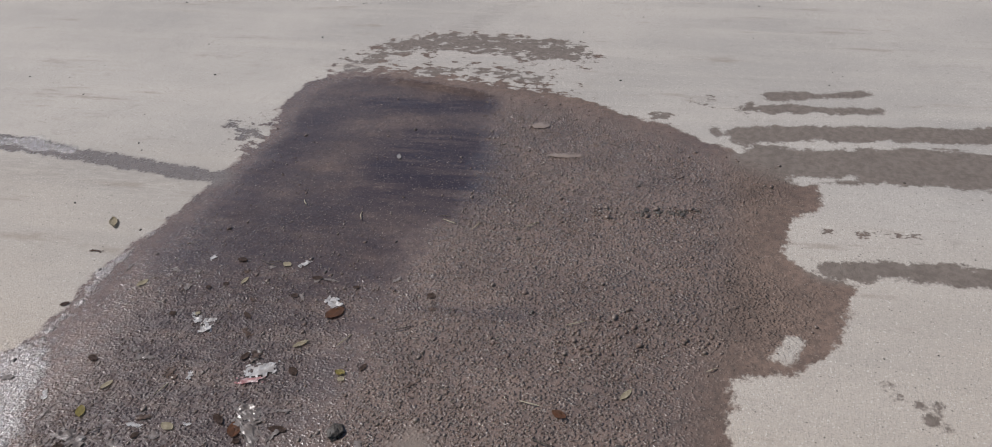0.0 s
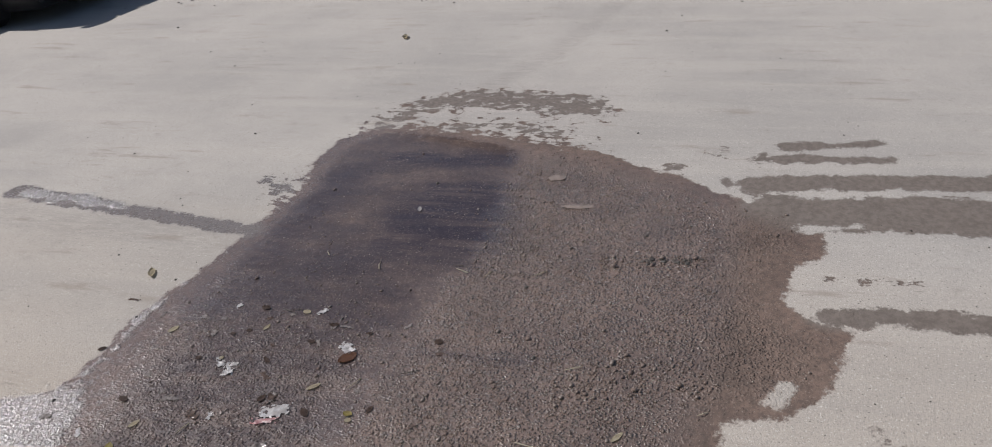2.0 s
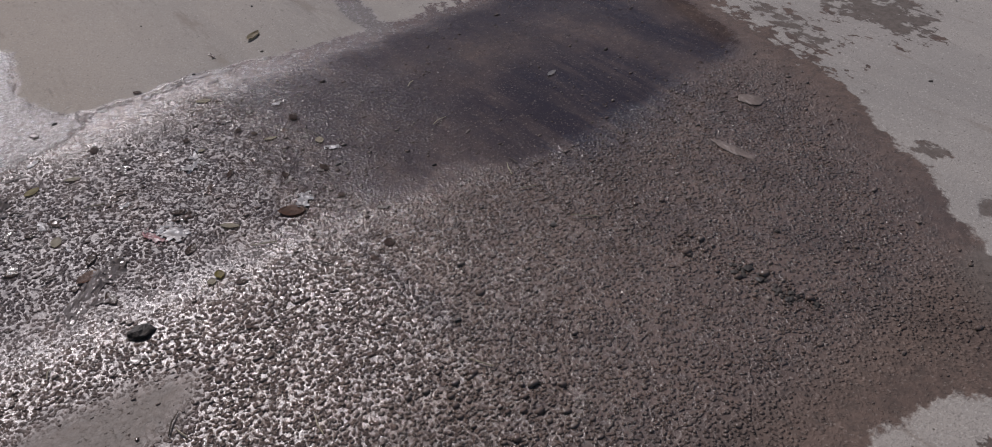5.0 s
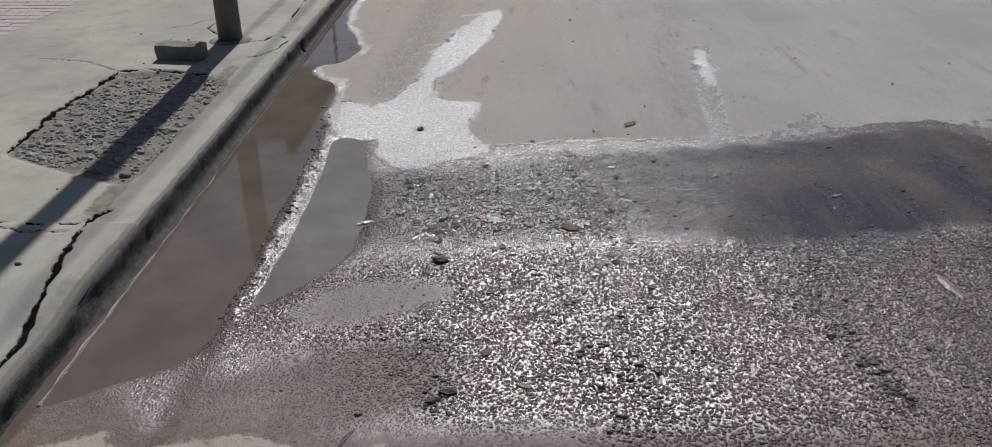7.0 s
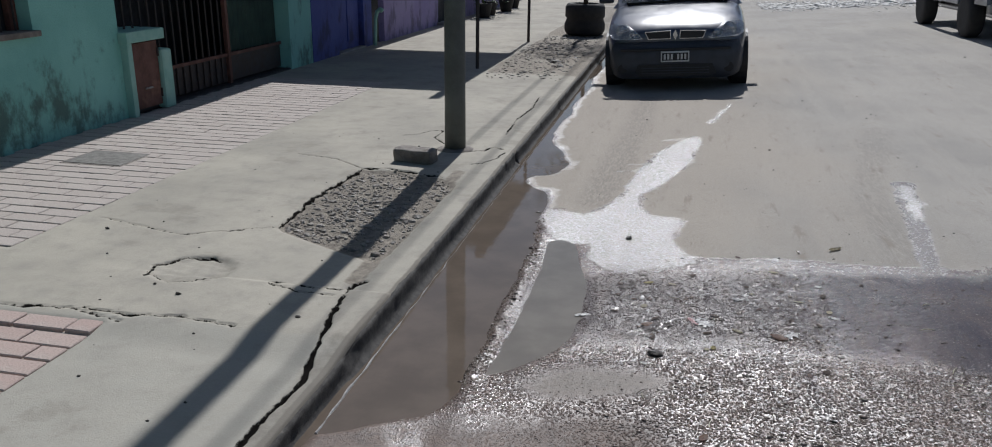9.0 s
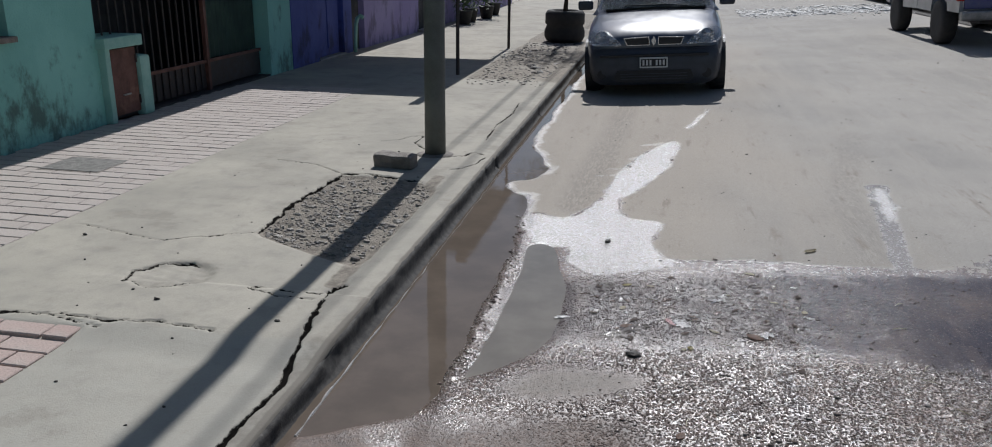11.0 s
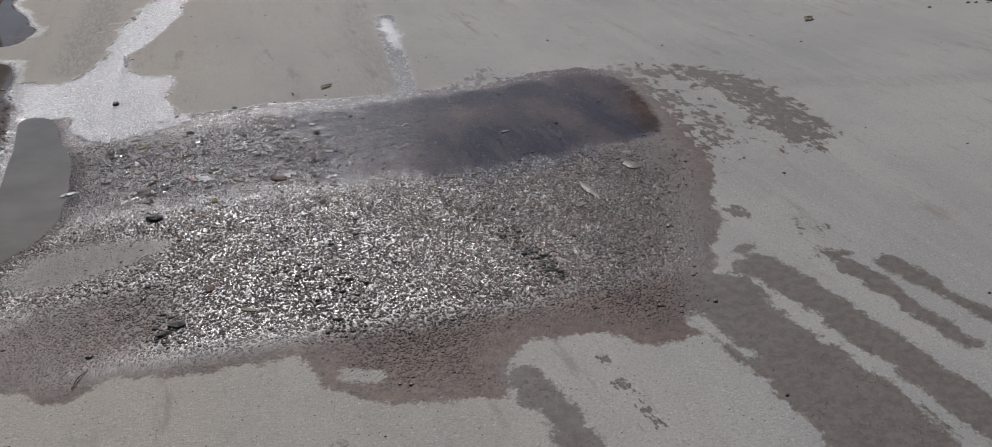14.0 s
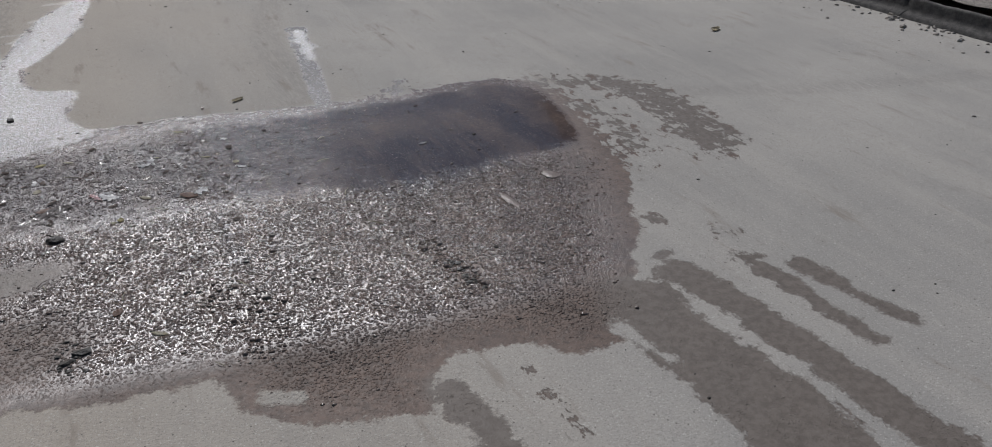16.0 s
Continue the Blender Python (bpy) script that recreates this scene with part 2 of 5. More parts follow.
def kerb_material():
    k = Mat("worn_kerb_concrete")
    mid, fine = k.noise(5, 6, 0.65), k.noise(130, 4, 0.65)
    col = k.mix(k.ramp(mid, 0.33, 0.66), (0.36, 0.335, 0.295), (0.245, 0.225, 0.195))
    col = k.mix(k.ramp(fine, 0.35, 0.7, 0, 0.4), col, (0.17, 0.155, 0.135))
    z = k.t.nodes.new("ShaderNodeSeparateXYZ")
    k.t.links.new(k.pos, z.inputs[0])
    # grime on the face, taken near black to carry its shade as well
    grime_shade = k.ramp(k.math("ADD", z.outputs["X"], k.math("MULTIPLY_ADD", k.noise(9, 6, 0.7, (1, 1.3, 1)), 0.07, -0.035)), -0.045, -0.014)
    col = k.mix(k.math("MULTIPLY", grime_shade, k.ramp(k.noise(22, 5, 0.7), 0.35, 0.7, 1.0, 0.8)), col, (0.030, 0.027, 0.025))
    k.set("Base Color", col)
    k.set("Roughness", 0.85)
    k.bump(k.math("ADD", k.math("MULTIPLY", fine, 0.5), mid), 0.008)
    return k.m


def plaster_material(name, a, b, dirt):
    k = Mat(name, a, 0.8)
    big = k.noise(1.2, 6, 0.62)
    z = k.t.nodes.new("ShaderNodeSeparateXYZ")
    k.t.links.new(k.pos, z.inputs[0])
    col = k.mix(k.ramp(big, 0.35, 0.65), a, b)
    stain = k.ramp(k.math("SUBTRACT", k.noise(3.2, 7, 0.68, (1, 1, 0.6)), k.math("MULTIPLY", z.outputs["Z"], 0.13)), 0.44, 0.60)
    col = k.mix(k.math("MULTIPLY", stain, 0.8), col, dirt)
    col = k.mix(k.ramp(k.noise(9, 6, 0.7), 0.68, 0.74), col, (0.34, 0.31, 0.27))
    k.set("Base Color", col)
    k.bump(k.math("ADD", k.noise(60, 4), k.math("MULTIPLY", big, 2)), 0.006)
    return k.m


def brick_material(name, a, b, c):
    k = Mat(name, a, 0.85)
    r = k.random()
    col = k.mix(r, a, b)
    col = k.mix(k.ramp(k.noise(3, 5, 0.6), 0.45, 0.7, 0, 0.7), col, c)
    col = k.mix(k.ramp(k.noise(90, 4), 0.4, 0.75, 0, 0.4), col, (0.2, 0.17, 0.15))
    k.set("Base Color", col)
    k.bump(k.noise(110, 4), 0.003)
    return k.m


def paint_material(name, color, rough=0.25, dusty=0.25):
    k = Mat(name, color, rough)
    dust = k.ramp(k.noise(3, 6, 0.6), 0.4, 0.75, 0, dusty)
    k.set("Base Color", k.mix(dust, color, (0.3, 0.28, 0.25)))
    k.set("Roughness", k.math("MULTIPLY_ADD", dust, 0.9, rough))
    k.set("Coat Weight", 0.6)
    k.set("Coat Roughness", 0.08)
    return k.m


DRY_A, DRY_B, DRY_C = (0.40, 0.375, 0.335), (0.30, 0.285, 0.26), (0.42, 0.39, 0.345)
MUD_A, MUD_B = (0.165, 0.118, 0.093), (0.122, 0.087, 0.070)
M_road = road_material()
M_water = water_material("muddy_gutter_water", (0.135, 0.108, 0.085))
M_milky = water_material("milky_puddle_water", (0.205, 0.185, 0.156))
M_pave = pavement_material()
M_kerb = kerb_material()
M_ground = worn("dry_earth", (0.3, 0.26, 0.21), (0.2, 0.17, 0.135), 2.0, bump=0.02, fine=50)
M_verge = worn("stony_earth", (0.27, 0.235, 0.195), (0.13, 0.11, 0.09), 5.0, bump=0.03, fine=40)
M_green = plaster_material("flaking_green_plaster", (0.20, 0.46, 0.40), (0.25, 0.54, 0.47), (0.06, 0.09, 0.075))
M_greenlight = worn("pale_green_plaster", (0.3, 0.5, 0.43), (0.22, 0.42, 0.36), 5, bump=0.004)
M_blue = plaster_material("blue_painted_plaster", (0.06, 0.08, 0.30), (0.09, 0.11, 0.36), (0.04, 0.04, 0.1))
M_lilac = plaster_material("lilac_plaster", (0.26, 0.21, 0.42), (0.31, 0.26, 0.46), (0.12, 0.1, 0.17))
M_roofslab = worn("grey_cement", (0.33, 0.32, 0.3), (0.25, 0.24, 0.22), 3)
M_iron = worn("dark_painted_iron", (0.03, 0.028, 0.03), (0.06, 0.045, 0.04), 9, (0.45, 0.7), 0.2, 0.001)
M_rust = worn("rusty_red_sheet", (0.14, 0.06, 0.045), (0.09, 0.045, 0.035), 7, (0.55, 0.8), 0.1, 0.002, third=(0.2, 0.1, 0.07))
# near black: dark doors, and shade put into the porch and window colour
M_dark = worn("dark_doors_and_shade", (0.03, 0.03, 0.032), (0.02, 0.02, 0.022), 3)
M_sheetgreen = worn("dull_green_sheet", (0.07, 0.13, 0.10), (0.05, 0.09, 0.075), 4, (0.5, 0.7))
M_pole = worn("grey_green_pole_paint", (0.12, 0.128, 0.115), (0.085, 0.09, 0.08), 3.5, (0.5, 0.75), 0.0, 0.002, third=(0.1, 0.085, 0.07))
M_block = worn("weathered_concrete_block", (0.25, 0.22, 0.19), (0.15, 0.13, 0.11), 9, bump=0.008)
M_brick = brick_material("pale_pink_paving_brick", (0.42, 0.365, 0.325), (0.46, 0.405, 0.365), (0.43, 0.395, 0.35))
M_brickred = brick_material("pink_paving_brick", (0.43, 0.32, 0.28), (0.46, 0.36, 0.315), (0.44, 0.39, 0.345))
M_cover = worn("chequered_grey_cover", (0.2, 0.19, 0.175), (0.13, 0.125, 0.115), 20, (0.5, 0.7), 0.3, 0.004)
M_pebble = worn("pale_pebbles", (0.33, 0.3, 0.26), (0.2, 0.175, 0.15), 15, bump=0.002)
M_rubber = worn("black_rubber", (0.022, 0.022, 0.023), (0.045, 0.042, 0.04), 12, (0.7, 0.9))
M_rim = worn("dull_alloy", (0.3, 0.3, 0.3), (0.2, 0.2, 0.2), 9, (0.35, 0.55), 0.8, 0.001)
M_carpaint = paint_material("dark_slate_blue_car_paint", (0.04, 0.05, 0.08), 0.28, 0.16)
M_carplastic = worn("grey_blue_bumper_plastic", (0.05, 0.056, 0.072), (0.035, 0.04, 0.05), 5, (0.45, 0.6))
M_black = worn("black_plastic", (0.012, 0.012, 0.014), (0.02, 0.02, 0.022), 8, (0.4, 0.6))
M_chrome = worn("chromed_trim", (0.6, 0.6, 0.62), (0.5, 0.5, 0.5), 9, (0.15, 0.3), 1.0, 0.0005)
M_plate = worn("white_plate_metal", (0.62, 0.62, 0.6), (0.55, 0.55, 0.53), 9, (0.4, 0.5))
M_pickgrey = paint_material("grey_pickup_paint", (0.16, 0.18, 0.2), 0.35, 0.4)
M_pickblue = paint_material("blue_tailgate_paint", (0.02, 0.035, 0.17), 0.35, 0.3)
M_silver = paint_material("grey_car_paint", (0.3, 0.3, 0.31), 0.3, 0.3)
M_red = worn("red_lens", (0.3, 0.015, 0.012), (0.22, 0.01, 0.01), 8, (0.15, 0.25))
M_bark = worn("dark_bark", (0.09, 0.07, 0.05), (0.05, 0.04, 0.03), 14, bump=0.01)


def glass_material(name, tint, rough=0.03):
    k = Mat(name, tint, rough, 0, 1.5)
    k.set("Transmission Weight", 0.85)
    return k.m


M_glass = glass_material("windscreen_glass", (0.35, 0.4, 0.42))
M_lens = glass_material("headlight_lens", (0.92, 0.94, 0.95), 0.06)


def leaf_material(name, a, b):
    k = Mat(name, a, 0.5)
    k.set("Base Color", k.mix(k.island(), a, b))
    return k.m


M_leaf = leaf_material("green_foliage", (0.045, 0.085, 0.03), (0.09, 0.13, 0.045))


# ------------------------------------------------------------------ mesh helpers
def mesh_object(name, bm, material, smooth=False):
    me = bpy.data.meshes.new(name)
    bm.normal_update()
    bm.to_mesh(me)
    bm.free()
    if smooth:
        me.polygons.foreach_set("use_smooth", [True] * len(me.polygons))
    if material:
        me.materials.append(material)
    return new(name, me)


def part(name, bm, material, parent, label="", smooth=False):
    ob = mesh_object(name, bm, material, smooth)
    ob.parent = parent
    if label:
        tagged(ob, label)
    return ob


def thing(name, where, label, category, group="", turn=0.0, lean=0.0):
    e = new(name)
    e.matrix_basis = pose(*where, 0, lean, turn)
    e.empty_display_size = 0.1
    return tagged(e, label, category, group)


def add_box(bm, x0, x1, y0, y1, z0, z1, bevel=0.0, segs=2):
    v = bmesh.ops.create_cube(bm, size=1)["verts"]
    bmesh.ops.scale(bm, vec=(x1 - x0, y1 - y0, z1 - z0), verts=v)
    bmesh.ops.translate(bm, vec=((x0 + x1) / 2, (y0 + y1) / 2, (z0 + z1) / 2), verts=v)
    if bevel:
        edges = list({e for w in v for e in w.link_edges})
        bmesh.ops.bevel(bm, geom=edges, offset=bevel, segments=segs, affect="EDGES", profile=0.6)
    return bm


def box(x0, x1, y0, y1, z0, z1, bevel=0.0, segs=2):
    return add_box(bmesh.new(), x0, x1, y0, y1, z0, z1, bevel, segs)


def rough_up(bm, amount, size=3.0, seed=0.0):
    for v in bm.verts:
        v.co += noise.noise_vector(v.co * size + Vector((seed, seed * 1.7, seed))) * amount
    return bm


def lathe(profile, segs=24, axis="z"):
    """A turned shape from (radius, along) pairs."""
    bm = bmesh.new()
    rings = []
    for r, h in profile:
        ring = []
        for i in range(segs):
            a = 2 * math.pi * i / segs
            p = (r * math.cos(a), r * math.sin(a), h)
            ring.append(bm.verts.new(p if axis == "z" else (p[2], p[0], p[1])))
        rings.append(ring)
    for a, b in zip(rings, rings[1:]):
        for i in range(segs):
            bm.faces.new((a[i], a[(i + 1) % segs], b[(i + 1) % segs], b[i]))
    for ring in (rings[0], rings[-1]):
        if profile[0][0] > 0:
            bm.faces.new(ring if ring is rings[-1] else ring[::-1])
    bmesh.ops.recalc_face_normals(bm, faces=bm.faces)
    return bm


def tube(points, radii, segs=8, bm=None):
    """A round bar that follows points."""
    bm = bm or bmesh.new()
    pts = [Vector(p) for p in points]
    rings = []
    for i, p in enumerate(pts):
        d = (pts[min(i + 1, len(pts) - 1)] - pts[max(i - 1, 0)]).normalized()
        q = d.to_track_quat("Z", "Y")
        r = radii[i] if isinstance(radii, (list, tuple)) else radii
        rings.append([bm.verts.new(p + q @ Vector((r * math.cos(2 * math.pi * k / segs), r * math.sin(2 * math.pi * k / segs), 0))) for k in range(segs)])
    for a, b in zip(rings, rings[1:]):
        for k in range(segs):
            bm.faces.new((a[k], a[(k + 1) % segs], b[(k + 1) % segs], b[k]))
    bm.faces.new(rings[0][::-1])
    bm.faces.new(rings[-1])
    return bm


def loft(sections, close=False):
    """A skin over rows of equal length."""
    bm = bmesh.new()
    rows = [[bm.verts.new(p) for p in row] for row in sections]
    for a, b in zip(rows, rows[1:]):
        for i in range(len(a) - (0 if close else 1)):
            j = (i + 1) % len(a)
            bm.faces.new((a[i], a[j], b[j], b[i]))
    return bm


def prism(outline, depth, plane="xz"):
    """A flat outline given thickness along the third axis."""
    bm = bmesh.new()
    put = {"xz": lambda a, b, d: (a, d, b), "xy": lambda a, b, d: (a, b, d), "yz": lambda a, b, d: (d, a, b)}[plane]
    lo = [bm.verts.new(put(a, b, depth[0])) for a, b in outline]
    hi = [bm.verts.new(put(a, b, depth[1])) for a, b in outline]
    bm.faces.new(lo)
    bm.faces.new(hi[::-1])
    for i in range(len(lo)):
        j = (i + 1) % len(lo)
        bm.faces.new((lo[j], lo[i], hi[i], hi[j]))
    bmesh.ops.recalc_face_normals(bm, faces=bm.faces)
    return bm


# ------------------------------------------------------------------ fields on the ground
SLOPE = 0.0655          # the road rises from the gutter towards its crown
WALK = 0.14             # height of the near pavement


def road_z(x):
    return SLOPE * x


def fade(v, lo, hi):
    t = np.clip((v - lo) / (hi - lo), 0, 1)
    return t * t * (3 - 2 * t)


def inside(X, Y, outline):
    """Signed distance to an outline, in metres, positive inside it."""
    best, odd = np.full(X.shape, 1e9), np.zeros(X.shape, bool)
    n = len(outline)
    for i in range(n):
        (ax, ay), (bx, by) = outline[i], outline[(i + 1) % n]
        dx, dy = bx - ax, by - ay
        t = np.clip(((X - ax) * dx + (Y - ay) * dy) / (dx * dx + dy * dy), 0, 1)
        best = np.minimum(best, np.hypot(X - ax - t * dx, Y - ay - t * dy))
        if ay != by:
            odd ^= ((ay > Y) != (by > Y)) & (X < (bx - ax) * (Y - ay) / (by - ay) + ax)
    return np.where(odd, best, -best)


def band(X, Y, path, width, tip=None):
    """Signed distance to a rounded band along a path, positive inside it; its half width runs from width to tip."""
    out = np.full(X.shape, -1e9)
    tip = width if tip is None else tip
    n = len(path) - 1
    for i in range(n):
        (ax, ay), (bx, by) = path[i], path[i + 1]
        dx, dy = bx - ax, by - ay
        t = np.clip(((X - ax) * dx + (Y - ay) * dy) / (dx * dx + dy * dy), 0, 1)
        out = np.maximum(out, width + (tip - width) * (i + t) / n - np.hypot(X - ax - t * dx, Y - ay - t * dy))
    return out


def lines(stops):
    """Coordinates from (start, step) pairs; the last stop ends them."""
    out = []
    for (a, step), (b, _) in zip(stops, stops[1:]):
        out += list(np.linspace(a, b, max(1, round((b - a) / step)), endpoint=False))
    return np.array(out + [stops[-1][0]])


def sheet(name, xs, ys, height, fields, material):
    """A sheet of ground over a grid, with named fields on its points."""
    X, Y = np.meshgrid(xs, ys)
    Z = height(X, Y)
    nx, ny = len(xs), len(ys)
    me = bpy.data.meshes.new(name)
    me.vertices.add(nx * ny)
    me.vertices.foreach_set("co", np.stack([X, Y, Z], -1).astype(np.float32).ravel())
    a = (np.arange(ny - 1)[:, None] * nx + np.arange(nx - 1)[None]).ravel()
    quads = np.stack([a, a + 1, a + nx + 1, a + nx], 1).astype(np.int32)
    me.loops.add(quads.size)
    me.loops.foreach_set("vertex_index", quads.ravel())
    me.polygons.add(len(quads))
    me.polygons.foreach_set("loop_start", np.arange(len(quads), dtype=np.int32) * 4)
    me.polygons.foreach_set("use_smooth", np.ones(len(quads), bool))
    me.update(calc_edges=True)
    for key, field in fields.items():
        me.attributes.new(key, "FLOAT", "POINT").data.foreach_set("value", field(X, Y).astype(np.float32).ravel())
    me.materials.append(material)
    return new(name, me)


def ripple(X, Y, scale, seed=0.0, octaves=3):
    """Smooth uneven relief out of crossed waves, about -1 to 1."""
    rng = np.random.RandomState(int(seed) + 7)
    out = np.zeros(X.shape)
    for o in range(octaves):
        for _ in range(5):
            a, p = rng.uniform(0, 2 * math.pi, 2)
            f = scale * 2**o * rng.uniform(0.7, 1.4)
            out += np.sin((X * math.cos(a) + Y * math.sin(a)) * f + p) / 2**o
    return out / 6


# ------------------------------------------------------------------ road
def rounded(points, cuts=6, closed=True):
    """A smooth line through the points of a plan."""
    n, out = len(points), []
    for i in range(n if closed else n - 1):
        p = [np.array(points[(i + k) % n if closed else min(max(i + k, 0), n - 1)], float) for k in (-1, 0, 1, 2)]
        for c in range(cuts):
            t = c / cuts
            q = p[1] + 0.5 * t * (p[2] - p[0]) + t * t * (p[0] - 2.5 * p[1] + 2 * p[2] - 0.5 * p[3]) + t**3 * (1.5 * (p[1] - p[2]) + 0.5 * (p[3] - p[0]))
            out.append((float(q[0]), float(q[1])))
    return out if closed else out + [tuple(points[-1])]


WET = rounded([(-0.1, -2.50), (0.14, -2.43), (0.29, -2.37), (0.36, -2.45), (0.43, -2.54), (0.48, -2.45), (0.55, -2.42), (0.77, -2.41), (0.88, -2.50), (0.97, -2.52), (1.08, -2.46), (1.32, -2.53),
       (1.58, -2.54), (1.64, -2.70), (1.78, -2.84), (1.96, -2.88), (2.10, -2.92), (2.17, -2.78), (2.27, -2.72), (2.42, -2.72), (2.56, -2.82), (2.70, -2.86), (2.88, -2.80), (3.00, -2.60), (3.09, -2.42),
       (3.16, -2.36), (3.28, -2.16), (3.40, -1.94), (3.50, -1.76), (3.58, -1.55), (3.64, -1.28), (3.70, -1.05), (3.74, -0.78), (3.76, -0.55), (3.58, -0.36), (3.40, -0.31), (3.1, -0.34), (2.89, -0.38),
       (2.55, -0.36), (2.11, -0.33), (1.77, -0.28), (1.42, -0.30), (0.9, -0.2), (0.5, 0.1), (-0.1, 0.3)], 3)
FILM = rounded([(0.40, 0.52), (0.55, 0.50), (0.67, 0.46), (0.80, 0.74), (0.88, 0.96), (0.90, 1.25), (0.98, 1.75), (1.12, 2.3), (1.26, 2.62), (1.38, 2.80), (1.42, 2.55), (1.36, 2.02), (1.31, 1.72),
        (1.22, 1.40), (1.08, 1.05), (1.02, 0.84), (1.07, 0.48), (1.18, 0.42), (1.28, 0.38), (1.28, 0.12), (1.25, -0.10), (1.36, -0.33), (1.25, -0.45), (0.86, -0.54), (0.74, -0.14), (0.54, -0.06), (0.43, 0.2)], 4)
MILKY = rounded([(0.54, -0.11), (0.69, -0.12), (0.79, -0.54), (0.84, -0.92), (0.85, -1.28), (0.71, -1.56), (0.56, -1.74), (0.52, -1.80), (0.535, -1.60), (0.54, -1.3), (0.545, -1.0), (0.545, -0.5)])
GUTTER = rounded([(-0.1, -2.27), (0.03, -2.25), (0.16, -2.16), (0.27, -2.07), (0.40, -1.98), (0.455, -1.75), (0.455, -1.3), (0.44, -0.9), (0.44, -0.4), (0.43, 0.18), (0.38, 0.45), (0.39, 0.64), (0.34, 0.90),
          (0.23, 1.00), (0.145, 1.16), (0.15, 1.30), (0.30, 1.45), (0.37, 1.72), (0.32, 1.92), (0.23, 2.26), (0.14, 2.53), (0.08, 3.2), (0.12, 3.75), (0.09, 4.5), (0.13, 5.5), (0.09, 6.4), (0.12, 7.7), (0.06, 12.0), (-0.1, 12.0)], 4)
ISLAND = rounded([(0.69, -1.78), (0.83, -1.60), (1.12, -1.60), (1.25, -1.68), (1.12, -1.81), (0.80, -1.88)])
TRACKS = (([(3.62, -2.73), (3.66, -3.0), (3.69, -3.15)], 0.058, 0.03), ([(3.47, -2.63), (3.49, -2.95), (3.505, -3.18)], 0.056, 0.03),
          ([(3.18, -2.58), (3.24, -2.9), (3.28, -3.3), (3.34, -4.3)], 0.075, 0.075), ([(2.95, -2.7), (2.98, -3.2), (3.0, -4.4)], 0.15, 0.17),
          ([(2.2, -2.85), (2.23, -3.3), (2.28, -4.1)], 0.055, 0.06), ([(2.43, -2.82), (2.48, -3.6)], -0.02, -0.03), ([(2.48, -0.35), (2.60, 0.5), (2.70, 1.22)], 0.05, 0.08),
          ([(4.10, -0.68), (4.20, -0.95), (4.16, -1.25), (4.09, -1.62)], 0.105, 0.14), ([(3.78, -0.48), (3.98, -0.60)], 0.06, 0.04), ([(3.75, -1.38), (3.70, -1.55)], 0.035, 0.02),
          ([(3.72, -0.9), (3.80, -1.15), (3.68, -1.55)], 0.02, 0.01), ([(2.9, -0.3), (3.0, -0.15)], 0.05, 0.02), ([(1.52, 3.40), (1.75, 4.4)], 0.035, 0.015),
          ([(3.19, -2.46), (3.23, -2.45)], 0.03, 0.02), ([(3.33, -2.20), (3.35, -2.22)], 0.02, 0.015), ([(3.52, -2.40), (3.55, -2.42)], 0.02, 0.014))


last_wet = []


def in_wet(X, Y):
    """Signed distance to the main wet patch; the last answer is kept."""
    if not (last_wet and last_wet[0] is X and last_wet[1] is Y):
        last_wet[:] = [X, Y, inside(X, Y, WET)]
    return last_wet[2]


def tracked(X, Y):
    """Signed distance to the thin damp marks off the main patch."""
    d = np.full(X.shape, -1.0)
    for path, w, tip in TRACKS:
        d = np.maximum(d, band(X, Y, path, w, tip))
    for i, (x, y) in enumerate(((1.60, -2.98), (1.57, -3.03), (1.61, -3.05), (1.55, -3.07), (1.52, -3.05), (1.58, -3.08), (1.63, -2.96), (1.49, -3.09))):
        d = np.maximum(d, band(X, Y, [(x, y), (x + 0.01, y - 0.004)], 0.004))          # dotted shoe print
    return d


def wetness(X, Y):
    d = np.maximum(in_wet(X, Y), tracked(X, Y))
    d = np.maximum(d, inside(X, Y, FILM))
    d = np.maximum(d, inside(X, Y, GUTTER) + 0.05)
    d = np.minimum(d, -band(X, Y, [(1.72, -2.675), (1.78, -2.71)], 0.033))          # dry spot in the wet
    d = np.minimum(d, -band(X, Y, [(2.80, -2.80), (2.84, -3.0)], 0.035, 0.015))
    d = np.minimum(d, -band(X, Y, [(3.10, -2.75), (3.13, -3.03)], 0.03, 0.02))
    d = np.minimum(d, -band(X, Y, [(3.14, -3.36), (3.19, -4.0)], 0.02, 0.035))
    return np.clip(d, -0.6, 0.6)


def filmness(X, Y):
    d = np.maximum(inside(X, Y, FILM), band(X, Y, [(2.63, 0.45), (2.70, 1.18)], 0.03, 0.06))
    d = np.maximum(d, band(X, Y, [(1.52, 3.40), (1.75, 4.4)], 0.04, 0.02))
    d = np.maximum(d, np.where(Y > 0.3, 0.055 + 0.02 * ripple(X, Y, 7, 71) - np.abs(inside(X, Y, GUTTER) + 0.04), -1))
    d = np.maximum(d, band(X, Y, [(1.3, -0.34), (1.8, -0.31), (2.5, -0.37)], 0.012, -0.02))
    for y, x0, x1 in ((1.55, 0.8, 1.2), (1.75, 0.78, 1.2), (2.1, 0.97, 1.25), (2.4, 1.05, 1.3), (2.62, 1.1, 1.3), (1.3, 0.85, 1.0)):
        d = np.maximum(d, band(X, Y, [(x0, y), (x1, y + 0.05)], 0.012, 0.06))
    return np.clip(d, -0.6, 0.6)


